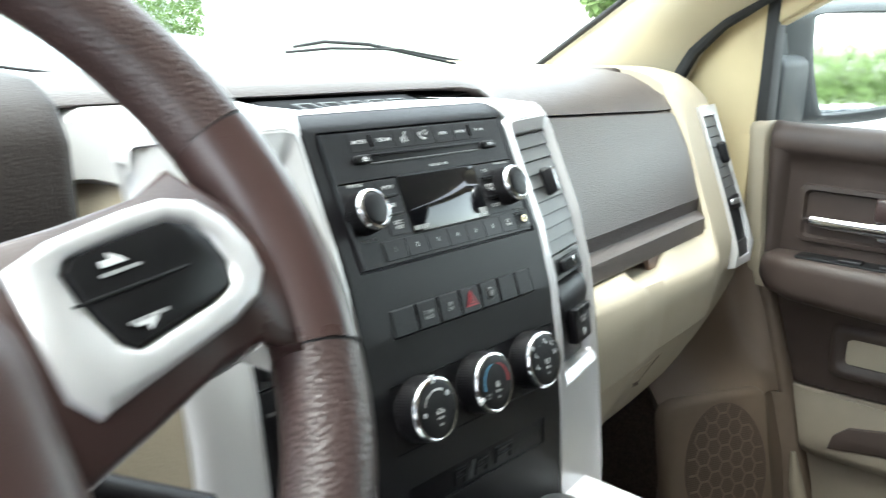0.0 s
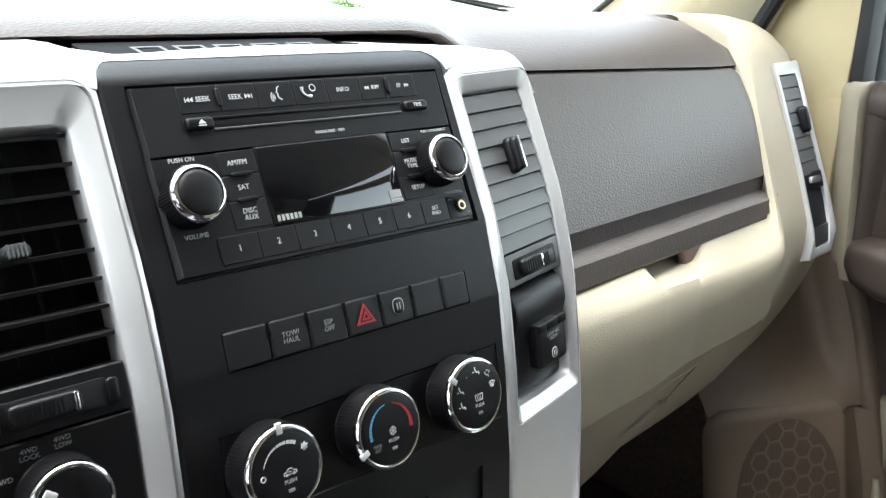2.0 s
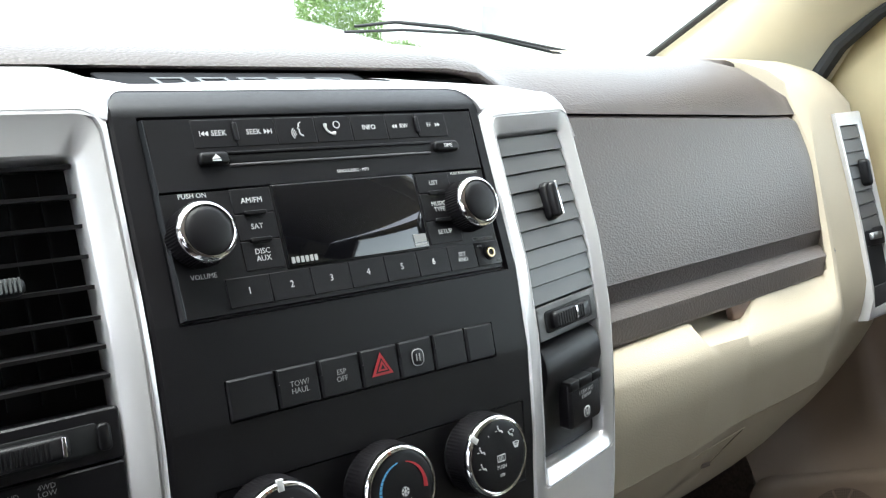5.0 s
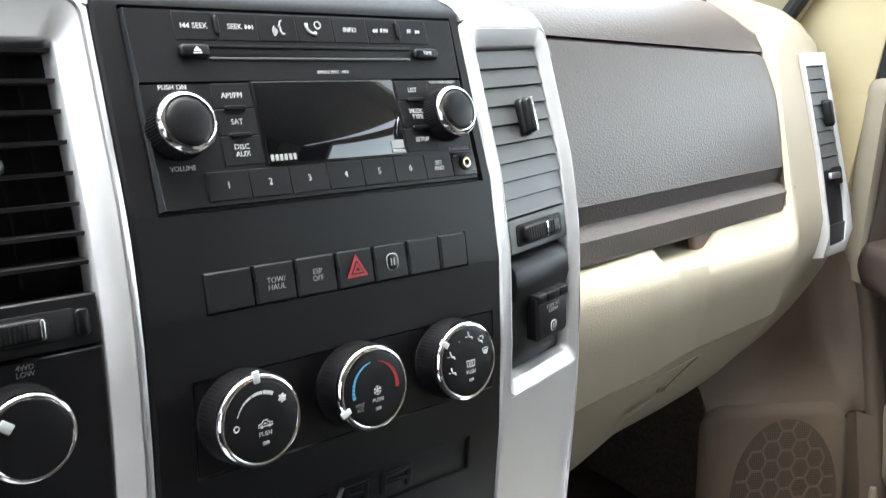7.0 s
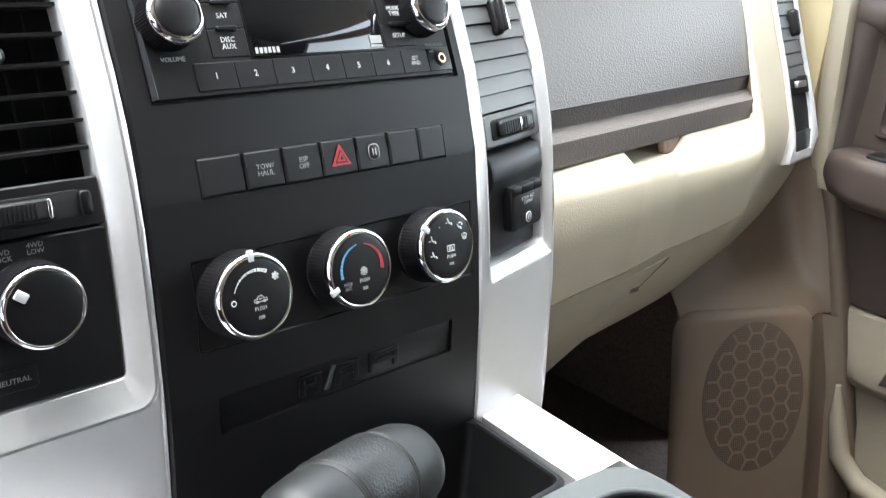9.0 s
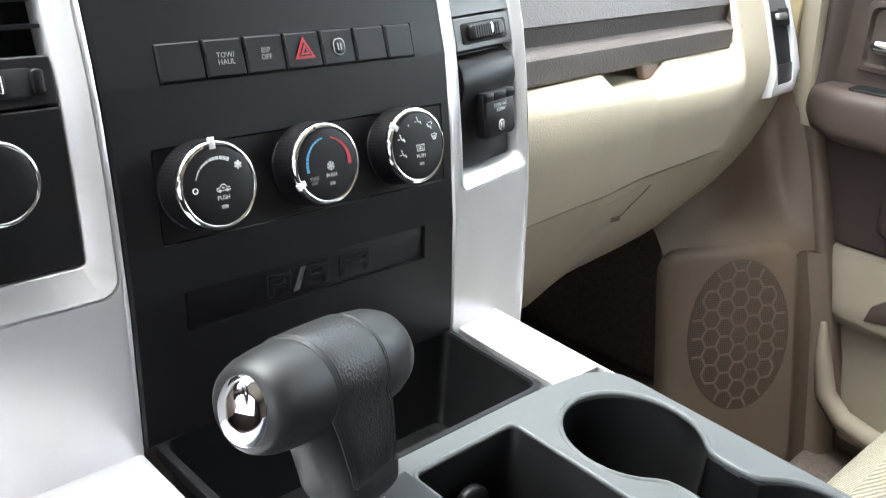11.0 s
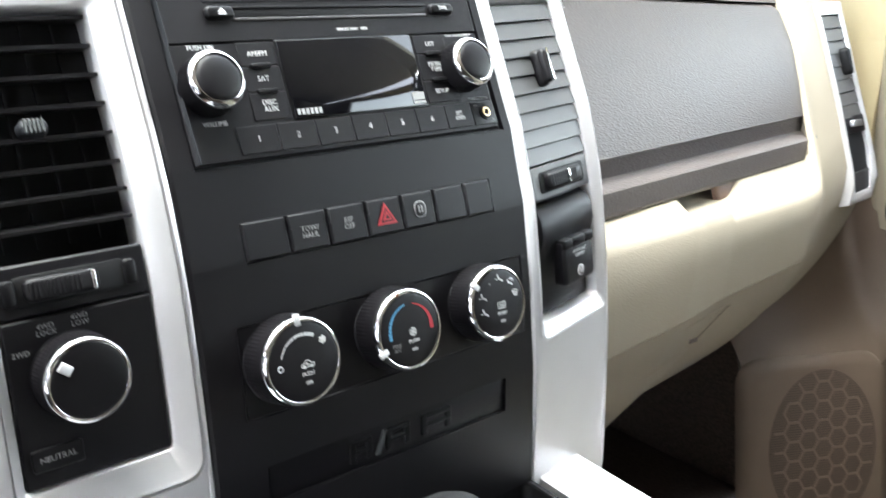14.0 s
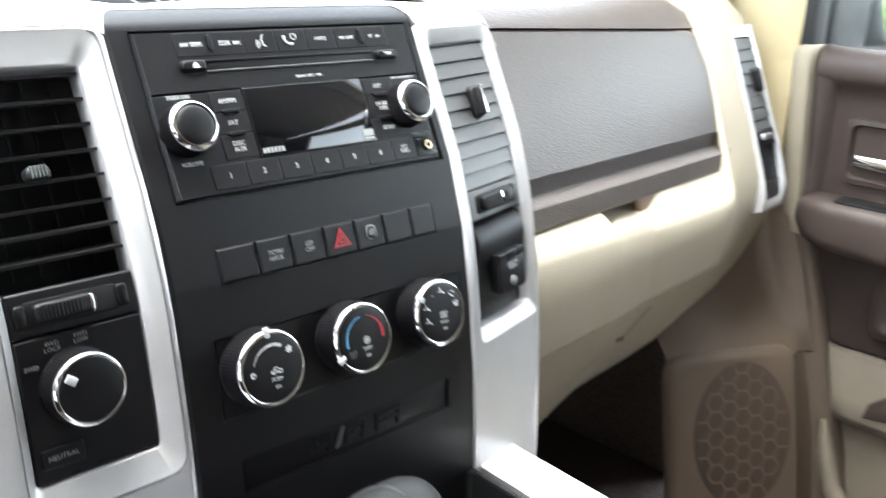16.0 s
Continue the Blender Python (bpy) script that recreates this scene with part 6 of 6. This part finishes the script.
# ---- driver side of the dash ----
ddash = thing("instrument_hood", (-.45, .1, 1.45), "brown instrument hood over the gauge cluster", "instrument hood")
part("gauge_face", box(-.66, -.31, .13, .15, 1.50, 1.69, .004), DARK, ddash, "dark gauge panel")
cl = []
for i, o in ((0, .03), (0, .0), (.006, -.006), (.020, -.004), (.026, .02)):
    cl.append([(x, .085 + o + (z - 1.6) * .35, z) for x, z in rrect(-.68 + i, -.300 - i, 1.51 + i, 1.690 - i, .05, 6, 2)])
part("cluster_bezel", skin(cl), BROWN_SMOOTH, ddash, "dark brown arched cluster bezel", 50)
dl = []
for x in (-.93, -.6, -.4, -.33, -.29):
    dl.append([(x, .12, 1.54), (x, .03, 1.525), (x, .0, 1.50), (x, -.005, 1.45), (x, .02, 1.36), (x, .06, 1.28), (x, .2, 1.24)])
part("knee_panel", skin(dl, closed=False), BEIGE_DARK, ddash, "beige knee panel", 50)
part("left_pad", skin([[(x, y, z) for y, z in ((.15, 1.70), (.09, 1.69), (.07, 1.66), (.06, 1.56), (.08, 1.52))] for x in (-.93, -.80, -.69)], closed=False), BROWN, ddash, "", 60)
st = thing("column_stalk", (-.33, -.05, 1.56), "black column stalk beside the wheel", "stalk")
part("lever", tube([(-.40, -.02, 1.575), (-.33, -.055, 1.545), (-.29, -.075, 1.525)], [.008, .009, .010], 12), BLACK, st, "", 60)

# ---- passenger seat ----
seat = thing("passenger_seat", (.50, -.5, FLOOR_Z), "beige ribbed cloth passenger seat", "car seat")


def cushion(x0, x1, y0, y1, z0, z1, r, puff, seg=9):
    loops = []
    for k in range(seg + 1):
        u = k / seg
        y = y0 + (y1 - y0) * u
        e = max(0, abs(u - .5) * 2 - .72) / .28
        sh_ = r * (1 - math.sqrt(max(0, 1 - e * e)))
        lp = []
        for x, z in rrect(x0 + sh_ * .6, x1 - sh_ * .6, z0 + sh_ * .4, z1 - sh_, r, 6, 6):
            b = puff * math.cos(math.pi * (x - (x0 + x1) / 2) / (x1 - x0)) if z > (z0 + z1) / 2 else 0
            lp.append((x, y, z + b))
        loops.append(lp)
    return skin(loops, True, True)


part("cushion", cushion(.27, .79, -.80, -.180, 1.02, 1.190, .05, .018, 16), CLOTH, seat, "beige ribbed cloth cushion", 60)
part("bolster", tube([(.275, -.78, 1.17), (.275, -.5, 1.185), (.280, -.26, 1.180), (.30, -.195, 1.15)], [.03, .035, .035, .028], 14), CLOTH, seat, "", 60)
part("seat_base", box(.30, .76, -.75, -.30, FLOOR_Z, 1.03, .02), BEIGE_DARK, seat)
part("backrest", xf(cushion(.28, .78, -.06, .07, .0, .66, .05, .0), Matrix.Translation((0, -.82, 1.12)) @ Euler((radians(16), 0, 0)).to_matrix().to_4x4()), CLOTH, seat, "beige cloth backrest", 60)
part("headrest", xf(cushion(.42, .64, -.05, .05, .0, .16, .04, .0), Matrix.Translation((0, -1.02, 1.80)) @ Euler((radians(12), 0, 0)).to_matrix().to_4x4()), CLOTH, seat, "", 60)

# ---- door mirror ----
mir = thing("side_mirror", (1.02, .16, 1.60), "dark grey door mirror reflecting a hedge", "side mirror")
MN = Vector((-.3, -.95, 0)).normalized()
MX = Vector((.954, -.30, 0)).normalized()
MMx = Matrix((MX, Vector((0, 0, 1)), MN)).transposed().to_4x4()
MMx.translation = Vector((1.262, .082, 1.706))
shell_line = [(-.285, .0), (-.28, .05), (-.25, .078), (-.09, .103), (.10, .115), (.155, .112), (.18, .09), (.215, -.06), (.19, -.095), (.05, -.112), (-.11, -.108), (-.262, -.09)]
glass_line = [(-.150, .0), (-.155, .060), (-.145, .080), (-.05, .086), (.10, .091), (.137, .090), (.150, .075), (.185, -.05), (.178, -.07), (.05, -.078), (-.10, -.086), (-.122, -.075)]


def rounded(pts, n=5):
    """A closed outline run through its corner points as a smooth curve."""
    out, m_ = [], len(pts)
    for i in range(m_):
        p = [Vector((*pts[(i + k) % m_], 0)) for k in (-1, 0, 1, 2)]
        for k in range(n):
            u = k / n
            q = .5 * ((2 * p[1]) + (p[2] - p[0]) * u + (2 * p[0] - 5 * p[1] + 4 * p[2] - p[3]) * u * u + (3 * p[1] - p[0] - 3 * p[2] + p[3]) * u ** 3)
            out.append((q.x, q.y))
    return out


shell_line, glass_line = rounded(shell_line), rounded(glass_line)


def mloop(mix, z, k=1.0):
    return [MMx @ Vector((k * (a[0] + (b[0] - a[0]) * mix), k * (a[1] + (b[1] - a[1]) * mix), z - .050 * (a[1] + (b[1] - a[1]) * mix) * mix)) for a, b in zip(shell_line, glass_line)]


bm = skin([mloop(0, -.16, .45), mloop(0, -.135, .80), mloop(0, -.085, .97), mloop(0, -.050), mloop(.15, -.022), mloop(.45, .002), mloop(.80, .010), mloop(.93, .009), mloop(1.0, -.001), mloop(1.0, -.006)], True, False)
part("shell", bm, MIRROR_SHELL, mir, "dark grey mirror shell", 60)
part("mirror_glass", skin([mloop(1.0, -.004)], False, True), MIRROR, mir, "flat mirror glass", 0)
part("foot", box(.955, 1.10, .12, .21, 1.60, 1.72, .02, 3), MIRROR_SHELL, mir)
part("arm", skin([[(x, y, z) for y, z in ((.13, 1.61), (.25, 1.61), (.25, 1.77 - (1.1 - x) * .3), (.15, 1.77 - (1.1 - x) * .3))] for x in (.96, 1.02, 1.12)], True, True), MIRROR_SHELL, mir, "", 60)

# ---- outside ----
tagged(part("ground", box(-300, 300, -300, 300, -.2, 0, 0), ASPHALT), "pale grey asphalt lot", "ground", kind="structure")
tagged(part("lawn", box(2, 40, 9.0, 40, 0.0, .06, .01), LAWN), "sunlit green lawn", "lawn", kind="structure")
hood = thing("truck_hood", (0, 1.3, 1.2), "pale silver truck hood in front of the glass", "car hood")
hl_ = []
for x in np.linspace(-.95, .95, 17):
    u = abs(x) / .95
    hl_.append([(x, y, z - .07 * max(0, u - .55) ** 2 / .2 + .010 * math.exp(-((u - .62) / .16) ** 2)) for y, z in ((.80, 1.600), (.82, 1.640), (.95, 1.684), (1.15, 1.706), (1.4, 1.709), (1.7, 1.690), (2.0, 1.63), (2.15, 1.3))])
part("panel", skin(hl_, closed=False), HOODPAINT, hood, "", 60)
part("cowl", skin([[(x, y, z) for y, z in ((.62, 1.640), (.70, 1.625), (.80, 1.615))] for x in np.linspace(-.9, .9, 8)], closed=False), RUBBER, hood, "black cowl below the glass", 60)
for x0, x1 in ((-.42, .10), (.44, .98)):
    wp = thing("wiper", (x0, .68, 1.64), "black windshield wiper at rest", "wiper", "windshield wipers")
    part("blade", tube([(x0, .690, 1.700), (x0 + .10, .695, 1.706), ((x0 + x1) / 2, .70, 1.704), (x1, .70, 1.672)], .002, 8), RUBBER, wp)
    part("arm", tube([(x0 + .02, .695, 1.708), (x0 + .09, .70, 1.716), (x0 + .20, .71, 1.712), (x1 - .10, .72, 1.68), (x1, .73, 1.64)], [.002, .0025, .003, .004, .006], 8), RUBBER, wp)


def foliage(name, label, blobs, count, size, seed, mat=None, category="hedge", trunk=None, kind="", core=.5):
    """A crown of many small leaf clumps filling ellipsoids (centre, radii)."""
    rng = random.Random(seed)
    verts, faces = [], []
    for c, r in blobs:
        for _ in range(count):
            while True:
                p = Vector((rng.uniform(-1, 1), rng.uniform(-1, 1), rng.uniform(-1, 1)))
                if core < p.length < 1:
                    break
            p = Vector((c[0] + p.x * r[0], c[1] + p.y * r[1], c[2] + p.z * r[2]))
            a, b = Vector((rng.gauss(0, 1), rng.gauss(0, 1), rng.gauss(0, 1))).normalized(), Vector((rng.gauss(0, 1), rng.gauss(0, 1), rng.gauss(0, 1))).normalized()
            s = size * rng.uniform(.6, 1.4)
            i = len(verts)
            verts += [p + a * s, p + b * s * .7, p - a * s, p - b * s * .7]
            faces.append((i, i + 1, i + 2, i + 3))
    me = bpy.data.meshes.new("crown")
    me.from_pydata(verts, [], faces)
    me.materials.append(mat or LEAF)
    base = blobs[0][0]
    t = thing(name, (base[0], base[1], 0), label, category, kind=kind)
    ob = new("crown", me)
    ob.parent = t
    ob.matrix_parent_inverse = Matrix.Translation(t.location).inverted()
    if trunk:
        part("trunk", tube([(base[0], base[1], 0), (base[0] + .05, base[1], base[2] * .5), (base[0], base[1], base[2])], [trunk, trunk * .8, trunk * .5], 8), BRICK, t)
    return t


foliage("topiary", "tall clipped green column evergreen", [((7.96, 12, .6 + .3 * k), (.70, .70, .45)) for k in range(18)], 3600, .020, 3, category="tree", trunk=.12, core=.86)
foliage("shrub", "low wide clipped green shrub", [((7.35 + .45 * k, 11.4, .62), (.75, .7, .68)) for k in range(4)], 9000, .018, 4, category="shrub", trunk=.05, core=.85)
for i, (x, y, h) in enumerate(((20, 34, 9), (27, 36, 8), (33, 33, 9), (40, 30, 8), (13, 38, 10), (46, 24, 8), (48, 16, 9), (50, 8, 8), (5, 40, 9))):
    foliage("tree", "leafy green tree far behind the lot", [((x, y, h * .6), (3.2, 3.2, h * .38)), ((x + 1.5, y - .5, h * .45), (2.4, 2.4, h * .25)), ((x - 1.7, y, h * .5), (2.2, 2.2, h * .28))], 700, .35, 10 + i, category="tree", trunk=.25)
for i in range(11):
    x = 12.5 + i * 1.5
    foliage("hedge_tree", "narrow green arborvitae in a row", [((x, -25 - .2 * i, 1.2), (.80, .80, 1.3)), ((x, -25 - .2 * i, 2.4), (.68, .68, 1.15))], 1500, .075, 40 + i, category="hedge", trunk=.08)


def house(at, w, d, h, roof_h, wall, turn, windows=(-.3, 0, .3)):
    t = thing("house", at, "pale single-storey house with a gabled roof", "house")
    M = Matrix.Translation(at) @ Euler((0, 0, radians(turn))).to_matrix().to_4x4()
    part("wall", xf(box(-w / 2, w / 2, -d / 2, d / 2, 0, h, .02), M), wall, t)
    part("roof", xf(prism([(-d / 2 - .5, h), (0, h + roof_h), (d / 2 + .5, h)], 'x', -w / 2 - .5, w / 2 + .5), M), ROOFING, t, "", 0)
    for x in [w * f for f in windows]:
        win = part("window", xf(box(x - .7, x + .7, -d / 2 - .05, -d / 2 + .02, 1.0, 2.1, .01), M), SIDING, t)
        part("pane", xf(box(x - .62, x + .62, -d / 2 - .065, -d / 2 - .052, 1.08, 2.02, 0), M), SKY_PANE, win)
    return t


home = house((6.6, 25.5, 0), 13.4, 7, 3.6, 2.0, SIDING, 0, (.35, .46))
for x0, x1, z0, z1 in ((11.30, 11.62, 0, 2.6), (11.70, 11.95, 0, 1.15), (12.55, 12.85, 0, 1.9), (12.85, 13.25, 1.55, 1.9)):
    part("brick_pier", box(x0, x1, 21.6, 21.9, z0, z1, .01), BRICK, home, "red brown brick pier of the porch")
house((15, 24, 0), 8, 7, 2.8, 1.8, SIDING, -20)
house((24, 22, 0), 10, 7, 2.8, 1.8, SIDING, -40)


def car(at, turn, paint, label):
    t = thing("parked_car", at, label, "car")
    M = Matrix.Translation(at) @ Euler((0, 0, radians(turn))).to_matrix().to_4x4()
    prof = [(-2.2, .35), (-2.25, .75), (-1.3, .95), (-.7, 1.42), (.9, 1.45), (1.7, 1.0), (2.2, .9), (2.25, .35)]
    part("body", xf(prism(prof, 'y', -.85, .85, .08, 3), M), paint, t, "", 40)
    for s in (-1, 1):
        part("side_glass", xf(prism([(-1.1, .97), (-.65, 1.36), (.8, 1.38), (1.4, 1.0)], 'y', s * .855, s * .862), M), DARKGLASS, t, "", 0)
    part("windshield", xf(skin([[(-1.26, y, .99) for y in (-.7, .7)], [(-.76, y, 1.40) for y in (-.62, .62)]], closed=False), M @ Matrix.Translation((-.03, 0, .03))), DARKGLASS, t, "", 0)
    for x in (-1.4, 1.4):
        for y in (-.86, .70):
            w = part("wheel", xf(lathe([(.2, 0), (.32, .02), (.33, .08), (.32, .14), (.2, .16)], 20), M @ Matrix.Translation((x, y + .16, .33)) @ Euler((radians(90), 0, 0)).to_matrix().to_4x4()), TYRE, t)
    return t


car((15.0, -17.5, 0), 40, WHITEPAINT, "white parked sedan by the hedge")
car((19.5, -18.0, 0), 30, HOODPAINT, "silver parked sedan by the hedge")
